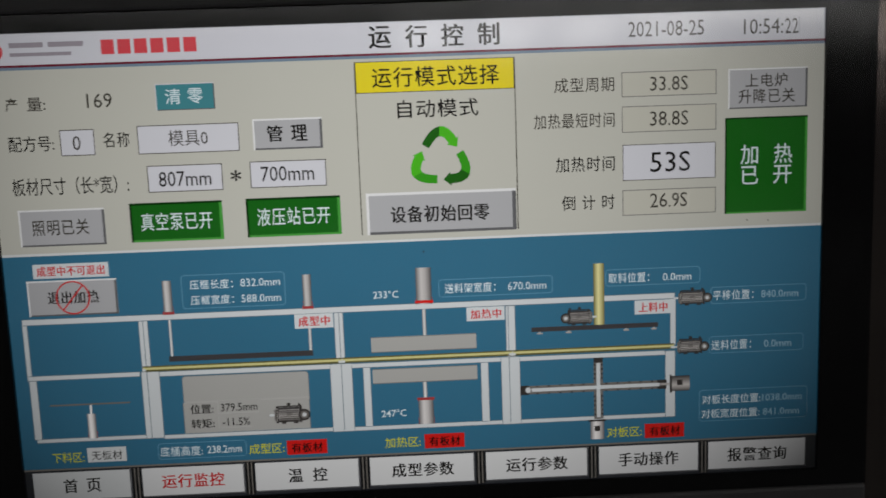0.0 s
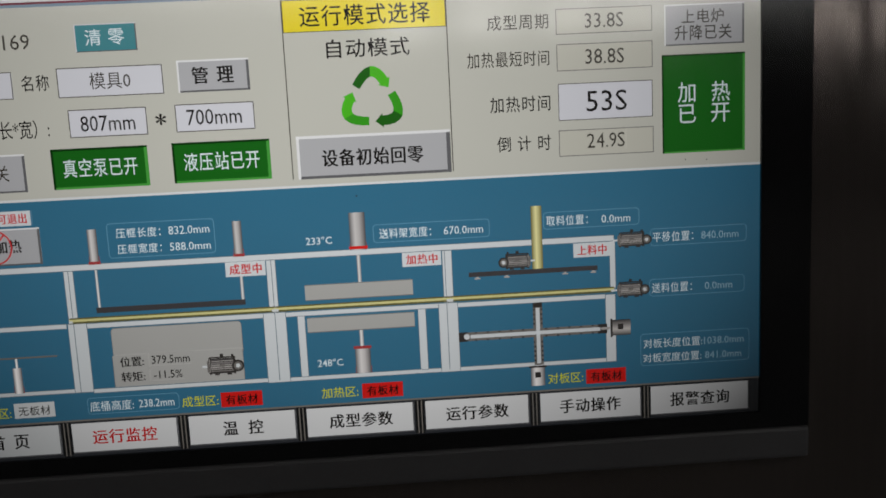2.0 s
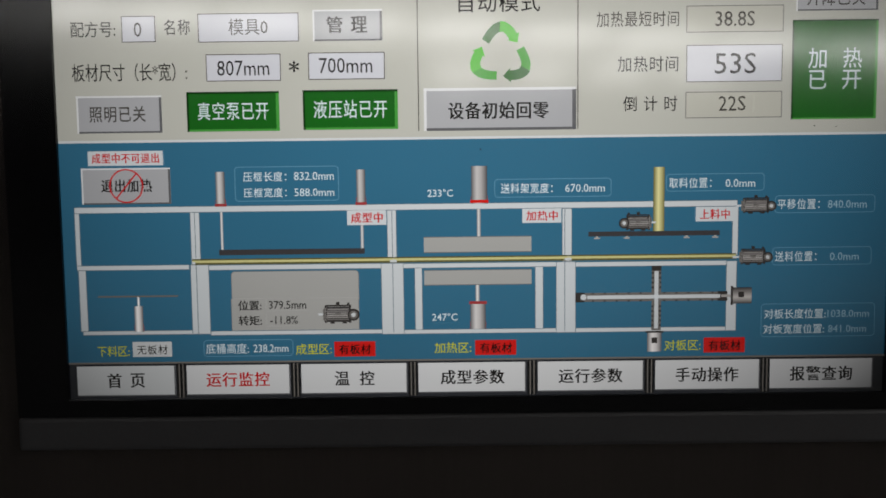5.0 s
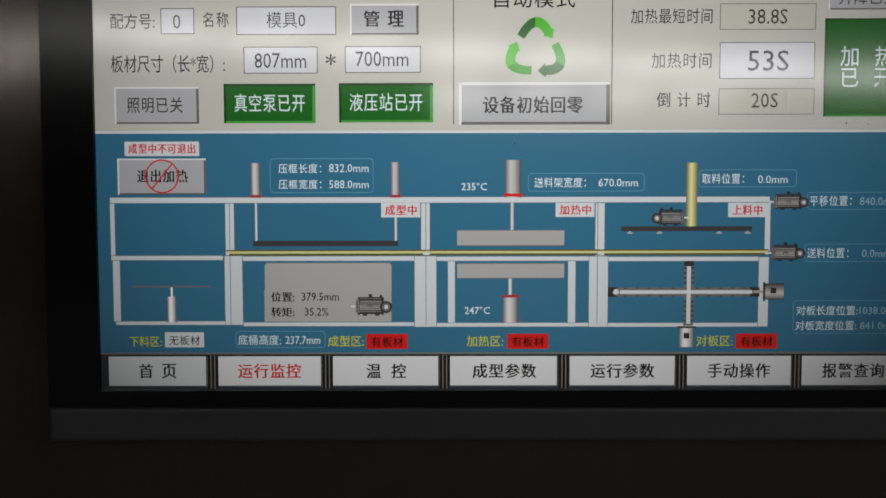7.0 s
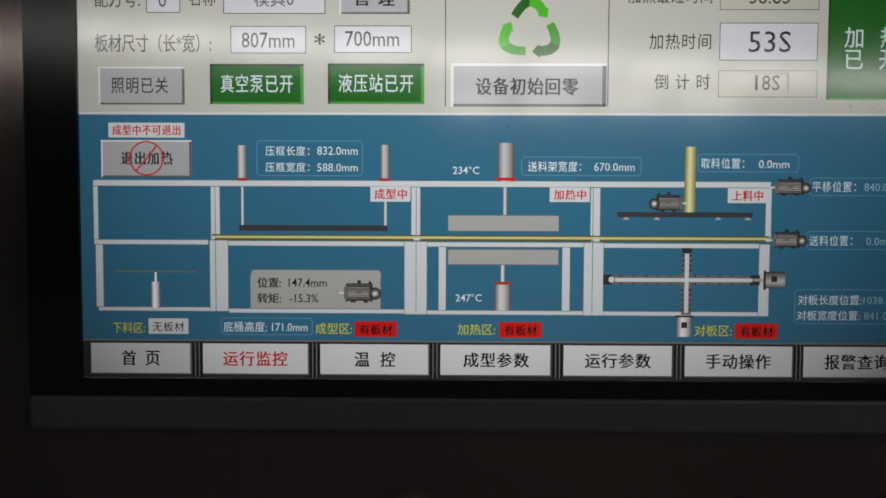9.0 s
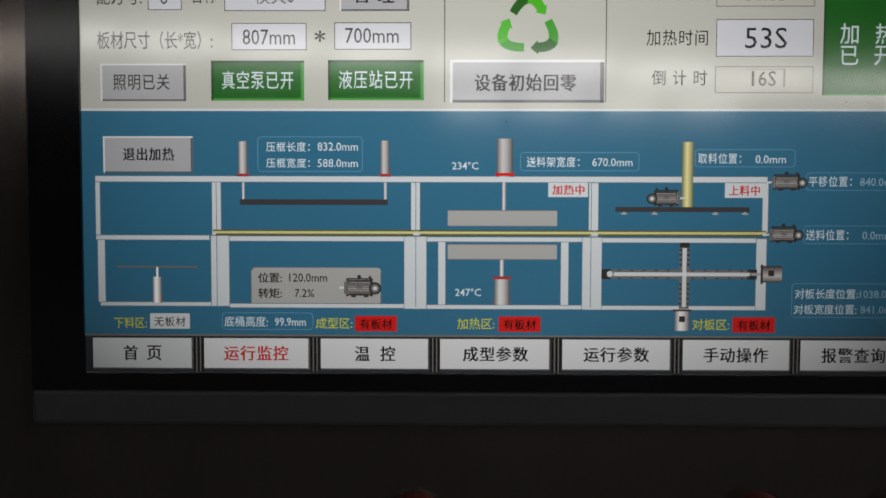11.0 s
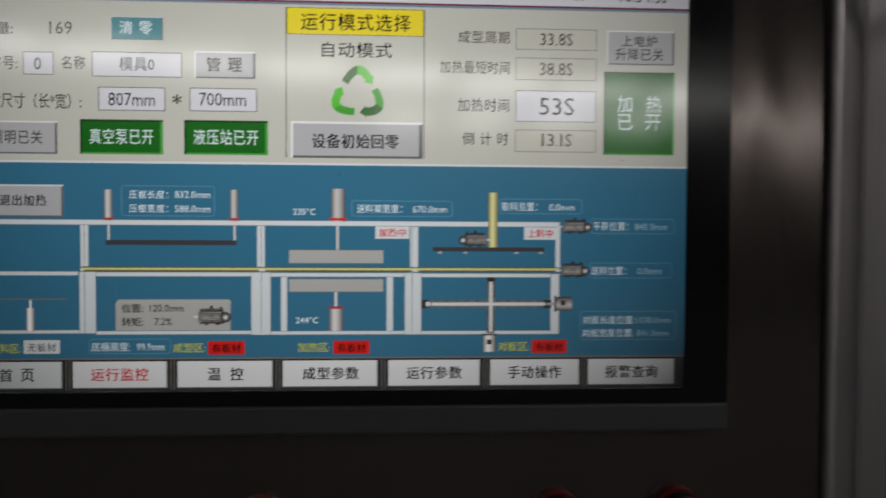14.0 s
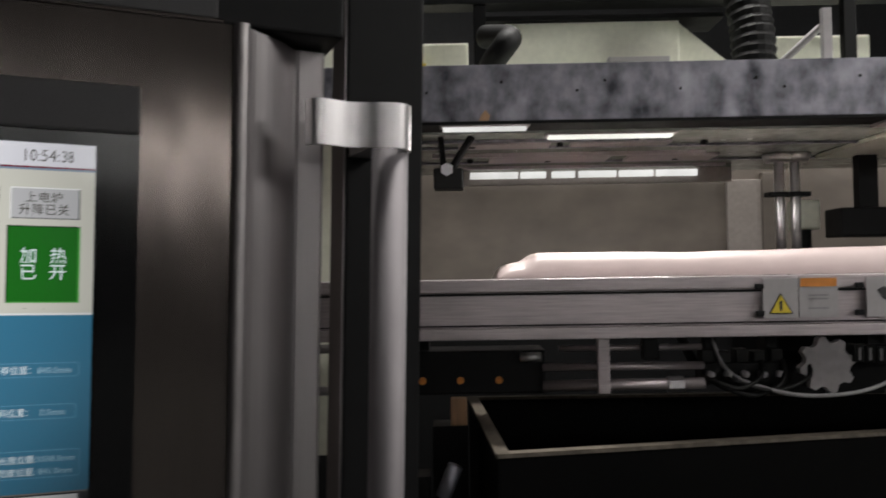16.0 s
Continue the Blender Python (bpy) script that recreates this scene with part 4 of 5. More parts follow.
# ---- the control cabinet with its push buttons ----
cab = thing("control_cabinet", "dark brushed stainless steel control cabinet", "cabinet", (-0.2, 0.15, 0))
front = box(-0.62, 0.0036, 0.0, 0.2438, 0.0056, 1.578, 0.0006)
bmesh.ops.rotate(front, verts=front.verts, cent=(0, 0.0036, 1.40), matrix=Matrix.Rotation(radians(-0.75), 3, "X"))
part("front_panel", front, STEEL, cab)
part("side_panel", box(-0.622, 0.0057, 0.0, -0.620, 0.30, 1.578), STEEL, cab)
part("side_panel", box(0.236, 0.0057, 0.0, 0.2385, 0.30, 1.578), STEEL, cab)
part("rear_panel", box(-0.6198, 0.298, 0.0, 0.2358, 0.30, 1.578), STEEL, cab)
part("top_panel", box(-0.62, 0.0057, 1.5782, 0.2385, 0.30, 1.5802), STEEL, cab)


def push_button(x, z, cap, colour):
    ob = thing("push_button", f"round push button with a shade-darkened cap in a {colour} ring", "button", (x, 0.0036, z), group="buttons under the screen")
    # coloured ring for the lit edge, darkened cap for the face in shade
    part("ring", rod((x, 0.0070, z), (x, -0.005, z), 0.0128, 32), cap, ob)
    bm = rod((x, -0.006, z), (x, -0.014, z), 0.0115, 32, r2=0.0108)
    bmesh.ops.bevel(bm, geom=[e for e in bm.edges if all(v.co.y < -0.013 for v in e.verts)], offset=0.0025, segments=3, affect="EDGES")
    part("cap", bm, CAP_SHADED, ob, "plastic cap darkened for shade", True)


for bx, bz in ((-0.035, 1.2405), (0.041, 1.2358), (0.1085, 1.2413), (0.1690, 1.2420)):
    push_button(bx, bz, RED_CAP, "red")
push_button(-0.178, 1.232, YELLOW_CAP, "yellow")

# ---- the post, the header beam and the sliding door beside the cabinet ----
post = thing("machine_post", "silver anodised aluminium corner post", "post", (0.265, 0.02, 0))
def bead(cx, cy, r, a0, a1, steps=7):
    """Points of a rounded bead on the profile's face."""
    return [(cx + r * math.cos(radians(a0 + (a1 - a0) * k / steps)), cy + r * math.sin(radians(a0 + (a1 - a0) * k / steps))) for k in range(steps + 1)]


part("profile", extruded([(0.2442, 0.075)] + bead(0.2484, 0.0030, 0.0042, 180, 350) + [(0.2530, 0.0068), (0.2545, 0.0100), (0.2580, 0.0138), (0.2620, 0.0172), (0.2660, 0.0204), (0.2700, 0.0240),
                         (0.2740, 0.0282), (0.2780, 0.0328), (0.2820, 0.0380), (0.2862, 0.0440), (0.2885, 0.0462), (0.2905, 0.0450), (0.3050, 0.0450), (0.3070, 0.0470), (0.3070, 0.075)], 0.0, 1.578), ALUMINIUM, post)
beam = thing("header_beam", "black painted steel beam over the cabinet", "beam", (0.0, 0.06, 1.57))
part("web", box(-0.62, 0.016, 1.5806, 0.312, 0.10, 1.72, 0.002), BLACK_PAINT, beam)
part("lip", box(-0.62, 0.006, 1.5806, 0.235, 0.0158, 1.612, 0.001), BEZEL_GREY, beam, "dark grey lower lip")

door = thing("sliding_door", "black framed sliding door with a round silver pull bar", "door", (0.357, 0.09, 0.3))
part("stile", box(0.3295, 0.072, 0.3, 0.385, 0.110, 1.95, 0.0015), BLACK_PAINT, door)
part("edge_strip", box(0.3280, 0.074, 0.3, 0.3293, 0.108, 1.95), ALUMINIUM, door, "thin silver edge")
pull = part("pull_bar", rod((0.3400, 0.008, 0.95), (0.3400, 0.008, 1.512), 0.0112, 28), TUBE_METAL, door, "round satin pull bar", True)
clamp_wave = [(0.2862, 0.0060), (0.2885, 0.0005), (0.2935, -0.0025), (0.3005, -0.0015), (0.3075, 0.0012), (0.3150, 0.0018), (0.3225, -0.0010), (0.3295, -0.0050), (0.3375, -0.0075),
              (0.3450, -0.0060), (0.3505, 0.0005), (0.3530, 0.0090), (0.3520, 0.0170)]


def thick_line(points, w, fine=5):
    """The outline of a bent strip of thickness w along points, rounded between them."""
    pts = [Vector((a, b)) for a, b in points]
    mid = []
    for i in range(len(pts) - 1):
        a, b, c, d = pts[max(i - 1, 0)], pts[i], pts[i + 1], pts[min(i + 2, len(pts) - 1)]
        for k in range(fine):
            t = k / fine
            mid.append(0.5 * (2 * b + (c - a) * t + (2 * a - 5 * b + 4 * c - d) * t * t + (3 * b - a - 3 * c + d) * t ** 3))
    mid.append(pts[-1])
    near, far = [], []
    for i, p in enumerate(mid):
        d = (mid[min(i + 1, len(mid) - 1)] - mid[max(i - 1, 0)]).normalized()
        near.append((p.x, p.y))
        far.append((p.x - d.y * w, p.y + d.x * w))
    return near + far[::-1]


part("clamp", extruded(thick_line(clamp_wave, 0.0026), 1.5112, 1.5385), CHROME, door, "wavy brushed metal clamp", False)
part("clamp_stay", box(0.331, 0.0205, 1.515, 0.349, 0.0718, 1.534, 0.001), CHROME, door)
part("bar_stay", rod((0.3400, 0.0185, 1.02), (0.3400, 0.0718, 1.02), 0.007, 16), TUBE_METAL, door)
latch_line = [(0.344 + 0.0125 * math.cos(radians(a)), 1.2395 + 0.0125 * math.sin(radians(a))) for a in range(0, 181, 12)] + [(0.3315, 1.16), (0.3565, 1.16)]
part("latch_plate", extruded(latch_line, 0.064, 0.0715, axis="y"), LATCH_GREY, door, "round topped grey latch plate")
part("latch_screw", rod((0.344, 0.0639, 1.2360), (0.344, 0.0628, 1.2360), 0.0026, 16), BLACK_PAINT, door)

# ---- the forming machine behind the door, in its own slanted frame ----
MACHINE = pose(0.536, 0.504, 1.344, 0, -1.5, -22.6)


def mthing(name, label, category, at, group=""):
    return thing(name, label, category, at, MACHINE, group)


up = mthing("upper_beam", "stained galvanised steel beam of the upper table", "beam", (0.4, 0.05, 0.28))
part("front_plate", box(-0.25, 0.0, 0.283, 1.5, 0.012, 0.355, 0.001), GALVANISED, up)
part("lower_flange", box(-0.25, -0.004, 0.2785, 1.5, 0.05, 0.2825, 0.0008), BLACK_PAINT, up)
for k in range(9):
    part("bolt", rod((0.02 + 0.075 * k + 0.02 * (k % 3), -0.0012, 0.32 + 0.012 * (k % 2)), (0.02 + 0.075 * k + 0.02 * (k % 3), 0.001, 0.32 + 0.012 * (k % 2)), 0.0018, 8), BLACK_PAINT, up)
part("rust_stain", extruded([(0.086, 0.2835), (0.098, 0.2832), (0.1, 0.290), (0.094, 0.297), (0.089, 0.291)], -0.0016, -0.0002, axis="y"), WOOD, up, "small orange rust stain")
plat = mthing("upper_platen", "oily grey steel platen seen from below", "platen", (0.4, 0.25, 0.27))
part("plate", box(-0.25, 0.052, 0.276, 1.5, 0.50, 0.284), PLATEN, plat)
for y, drop, x0, x1 in ((0.10, 0.004, -0.25, 0.31), (0.165, 0.003, -0.25, 1.5), (0.23, 0.006, 0.02, 0.44), (0.325, 0.003, -0.25, 1.5), (0.385, 0.005, 0.06, 0.52)):
    part("joint_rib", box(x0, y, 0.2758 - drop, x1, y + 0.010, 0.2758, 0.0008), ALUMINIUM_MATT if drop > 0.0045 else GALVANISED, plat)
for x0, y0, x1, y1 in ((0.06, 0.118, 0.19, 0.16), (0.22, 0.118, 0.36, 0.152), (0.11, 0.255, 0.30, 0.315), (0.33, 0.26, 0.47, 0.32)):
    part("heater_cover", box(x0, y0, 0.2712, x1, y1, 0.2757, 0.0012), ALUMINIUM_MATT, plat, "dull aluminium heater cover")
for x, y in ((0.577, 0.30), (0.602, 0.30)):
    part("flange", rod((x, y, 0.2630), (x, y, 0.2757), 0.021, 24, r2=0.026), CHROME, plat, "round steel rod flange", True)
for x in (0.08, 0.205, 0.41, 0.66, 0.82):
    for y in (0.14, 0.30):
        part("bolt_head", rod((x, y, 0.2700), (x, y, 0.2757), 0.005, 6), BLACK_PAINT, plat)
part("cover_plate", box(0.640, 0.07, 0.2690, 0.95, 0.31, 0.2757, 0.001), CREAM, plat, "pale grey green cover plate")
part("edge_strip", box(0.60, 0.014, 0.2745, 1.1, 0.05, 0.2780), ALUMINIUM_MATT, plat, "bright worn edge strip")
light = mthing("strip_lamp", "lit white strip lamp under the platen", "lamp", (0.26, 0.07, 0.268))
part("housing", box(0.176, 0.054, 0.2735, 0.350, 0.082, 0.2758), ALUMINIUM_MATT, light)
part("diffuser", box(0.180, 0.058, 0.2702, 0.346, 0.078, 0.2734, 0.0008), STRIP_GLOW, light, "glowing diffuser")
light2 = mthing("strip_lamp", "short lit strip lamp under the beam", "lamp", (0.09, 0.01, 0.27))
part("housing", box(0.036, -0.002, 0.2762, 0.150, 0.018, 0.2783), ALUMINIUM_MATT, light2)
part("diffuser", box(0.040, 0.000, 0.2722, 0.146, 0.016, 0.2761, 0.0008), ROW_GLOW, light2, "dimly glowing diffuser")
strip = bpy.data.lights.new("strip_light", "AREA")
strip.shape, strip.size, strip.size_y, strip.energy, strip.color = "RECTANGLE", 0.16, 0.014, 1.1, (1.0, 0.98, 0.93)
strip_at = new("strip_light", strip)
strip_at.matrix_world = MACHINE @ pose(0.263, 0.068, 0.2695, 0, 0, 0)
rear = mthing("rear_lamp_row", "row of small lit lamps at the rear of the platen", "lamp", (0.29, 0.44, 0.26))
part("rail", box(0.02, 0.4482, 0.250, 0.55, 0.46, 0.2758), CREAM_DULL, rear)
for a, w in ((0.082, 0.086), (0.172, 0.046), (0.228, 0.042), (0.276, 0.068), (0.348, 0.062), (0.414, 0.074)):
    part("lamp_segment", box(a, 0.440, 0.2605, a + w, 0.448, 0.2725, 0.002), ROW_GLOW, rear, "glowing lamp segment")
wall = tagged(part("rear_wall", box(-0.9, 0.640, -0.02, 1.6, 0.650, 0.30), BACK_WALL, None), "dull brown sheet steel rear wall of the machine", "wall", kind="structure")
wall.matrix_world = MACHINE @ Matrix.Translation(wall.location)
# black sheet put in where the cluttered space below the frame lies dark
dark_sheet = tagged(part("added_dark_sheet", box(-0.9, 0.642, -0.55, 1.6, 0.652, -0.0202), BLACK_PAINT, None), "black sheet added for the dark space under the machine frame", "wall", kind="structure")
dark_sheet.matrix_world = MACHINE @ Matrix.Translation(dark_sheet.location)
rear2 = mthing("wall_panel", "pale grey steel cover panel on the rear wall", "panel", (0.7, 0.63, 0.1))
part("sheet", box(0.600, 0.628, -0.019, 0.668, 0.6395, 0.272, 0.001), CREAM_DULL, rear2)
part("trim", box(0.6682, 0.622, -0.019, 0.700, 0.6395, 0.285, 0.001), BACK_WALL, rear2)
side = mthing("side_frame", "grey steel side frame of the machine", "frame", (-0.3, 0.4, -0.5))
part("plate", box(-0.33, 0.02, -1.25, -0.32, 0.63, 0.60), BACK_WALL, side)
for z in (0.055, -0.005, -0.06):
    part("rung", rod((-0.17, 0.05, z), (-0.06, 0.05, z), 0.006, 10), ALUMINIUM, side)
part("bar", box(-0.20, 0.08, -0.15, -0.06, 0.10, 0.42), CREAM, side, "pale upright bar")

base = mthing("forming_machine", "dark painted base frame of the forming machine", "frame", (0.6, 0.6, -1.29))
part("plinth", box(-0.30, 0.28, -1.285, 1.45, 0.63, -0.46, 0.004), BLACK_PAINT, base)
for px, py in ((1.42, 0.02), (1.42, 0.58), (-0.29, 0.58)):
    part("column", box(px, py, -1.285 if py < 0.1 else -0.4598, px + 0.05, py + 0.05, 0.2725, 0.002), BLACK_PAINT, base)

# over the beam: cream housing, hoses, brackets
cream = mthing("cream_housing", "cream enamelled machine housing above the beam", "housing", (0.3, 0.3, 0.36))
part("front", box(0.132, 0.20, 0.372, 0.396, 0.26, 0.468, 0.004), CREAM, cream)
part("wedge", extruded([(0.3962, 0.372), (0.510, 0.372), (0.3962, 0.467)], 0.21, 0.258, axis="y"), CREAM, cream)
part("rail", box(0.10, 0.19, 0.4685, 0.46, 0.27, 0.476, 0.001), BLACK_PAINT, cream)
part("ledge", box(0.285, 0.18, 0.4010, 0.375, 0.1995, 0.4085, 0.001), SIGN_WHITE, cream, "bright white ledge")
cream2 = mthing("cream_box", "small cream enamelled box with a yellow tag", "housing", (0.04, 0.2, 0.36))
part("body", box(-0.02, 0.20, 0.372, 0.078, 0.25, 0.440, 0.004), CREAM, cream2)
part("tag", box(-0.012, 0.195, 0.385, 0.014, 0.1995, 0.408), SIGN_YELLOW, cream2)
cream3 = mthing("cream_cabinet", "cream enamelled cabinet behind the hose", "housing", (0.6, 0.3, 0.36))
part("body", box(0.515, 0.24, 0.36, 0.70, 0.30, 0.452, 0.004), CREAM, cream3)
h1 = mthing("black_hose", "short bent black rubber hose", "hose", (0.11, 0.05, 0.37))
part("tube", hose([(0.10, 0.10, 0.357), (0.108, 0.07, 0.375), (0.125, 0.05, 0.395), (0.130, 0.08, 0.412), (0.10, 0.12, 0.425)], 0.0165, 14), BLACK_RUBBER, h1, "", True)
h2 = mthing("corrugated_hose", "thick black corrugated hose standing on the beam", "hose", (0.455, 0.06, 0.36))
part("tube", hose([(0.455, 0.06, 0.3555), (0.456, 0.065, 0.40), (0.453, 0.075, 0.45), (0.45, 0.09, 0.52)], 0.027, 18, 0.0025), BLACK_RUBBER, h2)
brk = mthing("white_bracket", "white painted angle bracket", "bracket", (0.56, 0.05, 0.3551))
part("upright", box(0.543, 0.05, 0.360, 0.555, 0.06, 0.435, 0.001), SIGN_WHITE, brk)
part("foot", box(0.543, 0.03, 0.3552, 0.585, 0.06, 0.3598, 0.001), SIGN_WHITE, brk)
part("brace", rod((0.548, 0.07, 0.415), (0.49, 0.10, 0.36), 0.005, 10), SIGN_WHITE, brk)
roofbar = mthing("crossbar", "dark steel crossbar above the housing", "beam", (0.4, 0.16, 0.47))
part("bar", box(-0.25, 0.15, 0.482, 1.5, 0.19, 0.58, 0.002), BLACK_PAINT, roofbar)
for px in (0.085, 0.62):
    part("hanger", box(px, 0.155, 0.3552, px + 0.018, 0.17, 0.4818, 0.001), BLACK_PAINT, roofbar)

# under the platen
jaw = mthing("black_bracket", "black hanging stop bracket", "bracket", (0.05, 0.06, 0.27))
part("block", box(0.026, 0.056, 0.204, 0.066, 0.09, 0.232, 0.003), BLACK_RUBBER, jaw)
part("arm", rod((0.05, 0.07, 0.232), (0.078, 0.07, 0.2757), 0.005, 10), BLACK_PAINT, jaw)
part("arm", rod((0.04, 0.07, 0.232), (0.036, 0.07, 0.2757), 0.004, 10), BLACK_PAINT, jaw)
part("nut", rod((0.044, 0.053, 0.230), (0.044, 0.0558, 0.230), 0.009, 6), CHROME, jaw)
rods = mthing("guide_rods", "pair of steel guide rods with a black clamp", "guide rod", (0.59, 0.35, 0.1))
for rx in (0.577, 0.602):
    part("guide_rod", rod((rx, 0.30, 0.075), (rx, 0.30, 0.2757), 0.0075, 16), CHROME, rods, "", True)
part("clamp", box(0.556, 0.288, 0.207, 0.623, 0.312, 0.2145, 0.001), BLACK_PAINT, rods)
cb = mthing("junction_box", "small cream junction box", "box", (0.665, 0.43, 0.15))
part("body", box(0.652, 0.42, 0.160, 0.694, 0.46, 0.212, 0.004), CREAM, cb)
part("stem", rod((0.673, 0.44, -1.28), (0.673, 0.44, 0.1598), 0.012, 12), BLACK_PAINT, cb)
vb = mthing("valve_block", "small black pneumatic valve block", "valve", (0.69, 0.25, 0.13))
part("body", box(0.652, 0.25, 0.140, 0.76, 0.31, 0.185, 0.003), BLACK_PAINT, vb)
part("stem", box(0.69, 0.27, 0.185, 0.72, 0.29, 0.2689), BLACK_PAINT, vb)

# the heated plastic sheet, swollen like a cushion
sheet = mthing("plastic_sheet", "pale pink heated plastic sheet, swollen like a cushion", "sheet", (0.6, 0.3, 0.083))
bm = bmesh.new()
nx, ny = 150, 26
grid = []
for i in range(nx + 1):
    line = []
    for j in range(ny + 1):
        a, b = i / nx, j / ny
        b = b ** 2.2
        x, y = 0.102 + 0.95 * a, -0.055 + 0.13 * b
        dx, dy = min(a, 1 - a) * 0.95, b * 0.13
        front = math.sqrt(1 - (1 - min(1.0, dy / 0.026)) ** 2)
        rise = min(1.0, (dx / 0.05)) ** 0.5 * front
        z = 0.0845 + 0.0310 * rise + 0.002 * math.sin(9 * x + 2) * rise + 0.0015 * rise * noise.noise((x * 14, y * 14, 0))
        if dx < 0.05:
            # a lower lobe at either end, with a crease before the main swelling
            lobe = 0.0845 + 0.0195 * math.sqrt(1 - (1 - min(1.0, dx / 0.028)) ** 2) * front
            z = lobe if dx < 0.034 else lobe + (z - lobe) * ((dx - 0.034) / 0.016) ** 0.6
        line.append(bm.verts.new((x, y, z)))
    grid.append(line)
for i in range(nx):
    for j in range(ny):
        bm.faces.new((grid[i][j], grid[i + 1][j], grid[i + 1][j + 1], grid[i][j + 1]))
rear_low = [bm.verts.new((line[-1].co.x, line[-1].co.y, 0.0838)) for line in grid]
for i in range(nx):
    bm.faces.new((grid[i][-1], grid[i + 1][-1], rear_low[i + 1], rear_low[i]))
low = [[bm.verts.new((v.co.x, v.co.y, 0.0838)) for v in line] for line in grid[:: nx]]
ends = [grid[0], grid[-1]]
for top_line, low_line in zip(ends, low):
    for j in range(ny):
        bm.faces.new((top_line[j], top_line[j + 1], low_line[j + 1], low_line[j]))
part("cushion", bm, PLASTIC, sheet, "", True)

# the clamp frame with its signs
fr = mthing("clamp_frame", "matt aluminium clamp frame carrying the sheet", "frame", (0.5, -0.08, 0.05))
zt, zb = 0.0838, 0.0155
part("face", box(-0.20, -0.10, 0.0285, 1.2, -0.075, 0.0690, 0.001), ALUMINIUM_MATT, fr)
part("upper_lip", box(-0.20, -0.104, 0.0692, 1.2, -0.030, zt, 0.0012), ALUMINIUM_MATT, fr)
part("rear_bar", box(-0.20, 0.14, 0.0285, 1.2, 0.20, 0.0700, 0.0012), ALUMINIUM_MATT, fr)
part("lower_lip", box(-0.20, -0.106, zb, 1.2, -0.04, 0.0283, 0.0012), ALUMINIUM_MATT, fr)
part("slot", box(-0.20, -0.1015, 0.0655, 1.2, -0.0995, 0.0680), BLACK_PAINT, fr)
part("slot", box(-0.20, -0.1015, 0.0305, 1.2, -0.0995, 0.0322), BLACK_PAINT, fr)
for bx in (0.3935, 0.5045):
    for bz in (0.0715, 0.041):
        part("clip", box(bx - 0.0045, -0.109, bz - 0.003, bx + 0.0045, -0.1045, bz + 0.003, 0.0008), BLACK_PAINT, fr)
sg = mthing("warning_sign", "white warning sign with a yellow triangle", "sign", (0.42, -0.107, 0.036))
part("board", box(0.3965, -0.1085, 0.036, 0.4355, -0.107, 0.0805), SIGN_WHITE, sg)
part("triangle_rim", extruded([(0.4025, 0.0405), (0.4295, 0.0405), (0.416, 0.0640)], -0.1090, -0.1086, axis="y"), SIGN_BLACK, sg)
part("triangle", extruded([(0.4045, 0.0417), (0.4275, 0.0417), (0.416, 0.0616)], -0.1094, -0.1091, axis="y"), SIGN_YELLOW, sg)
part("mark", extruded([(0.4150, 0.0440), (0.4170, 0.0440), (0.4175, 0.0550), (0.4145, 0.0550)], -0.1097, -0.1095, axis="y"), SIGN_BLACK, sg)
sg2 = mthing("notice_sign", "white notice sign with an orange heading", "sign", (0.46, -0.107, 0.036))
part("board", box(0.4365, -0.1085, 0.036, 0.4800, -0.107, 0.0815), SIGN_WHITE, sg2)
part("heading", box(0.4385, -0.1091, 0.0705, 0.4785, -0.1086, 0.0800), ORANGE, sg2, "orange heading bar")
for z in (0.0600, 0.0560, 0.0455):
    part("text_bar", box(0.4470, -0.1090, z, 0.4690, -0.1086, z + 0.0018), SIGN_GREY, sg2)
sg3 = mthing("notice_plate", "white plate with dark stains", "sign", (0.54, -0.107, 0.036))
part("board", box(0.5115, -0.1085, 0.036, 0.57, -0.107, 0.0800), SIGN_WHITE, sg3)
part("stain", extruded([(0.523, 0.066), (0.531, 0.070), (0.540, 0.063), (0.538, 0.052), (0.529, 0.056)], -0.1089, -0.1086, axis="y"), SIGN_BLACK, sg3)

# under the clamp frame: switch box, pipes, star knob, hose
sb = mthing("switch_box", "black switch box with orange dots", "box", (0.08, -0.05, -0.053))
part("body", box(-0.03, -0.05, -0.053, 0.159, 0.02, -0.001, 0.003), BLACK_PAINT, sb)
for dx in (0.012, 0.057, 0.103):
    part("dot", rod((dx, -0.0505, -0.036), (dx, -0.052, -0.036), 0.0045, 14), ORANGE, sb)
part("hanger", box(0.0, -0.04, -0.0009, 0.02, 0.0, 0.0154), BLACK_PAINT, sb)
part("nub", rod((0.128, -0.06, -0.0085), (0.152, -0.06, -0.0085), 0.0055, 14), CHROME, sb, "", True)
pp = mthing("pipe_rack", "grey steel pipes under the clamp frame", "pipe", (0.25, -0.06, -0.05))
part("pipe", rod((0.154, -0.062, -0.0206), (0.342, -0.062, -0.0206), 0.0046, 14), ALUMINIUM_MATT, pp, "", True)
part("pipe", rod((0.154, -0.062, -0.0425), (0.342, -0.062, -0.0415), 0.0068, 14), ALUMINIUM_MATT, pp, "", True)
part("pipe", rod((0.175, -0.055, 0.0005), (0.342, -0.055, 0.0005), 0.0038, 14), ALUMINIUM_MATT, pp, "", True)
part("upright", box(0.216, -0.078, -0.050, 0.230, -0.070, 0.0154, 0.001), ALUMINIUM_MATT, pp)
part("cleat", box(0.268, -0.080, -0.012, 0.287, -0.066, 0.0154, 0.002), BLACK_PAINT, pp)
part("union", rod((0.300, -0.062, -0.0418), (0.318, -0.062, -0.0416), 0.0092, 6), CHROME, pp)
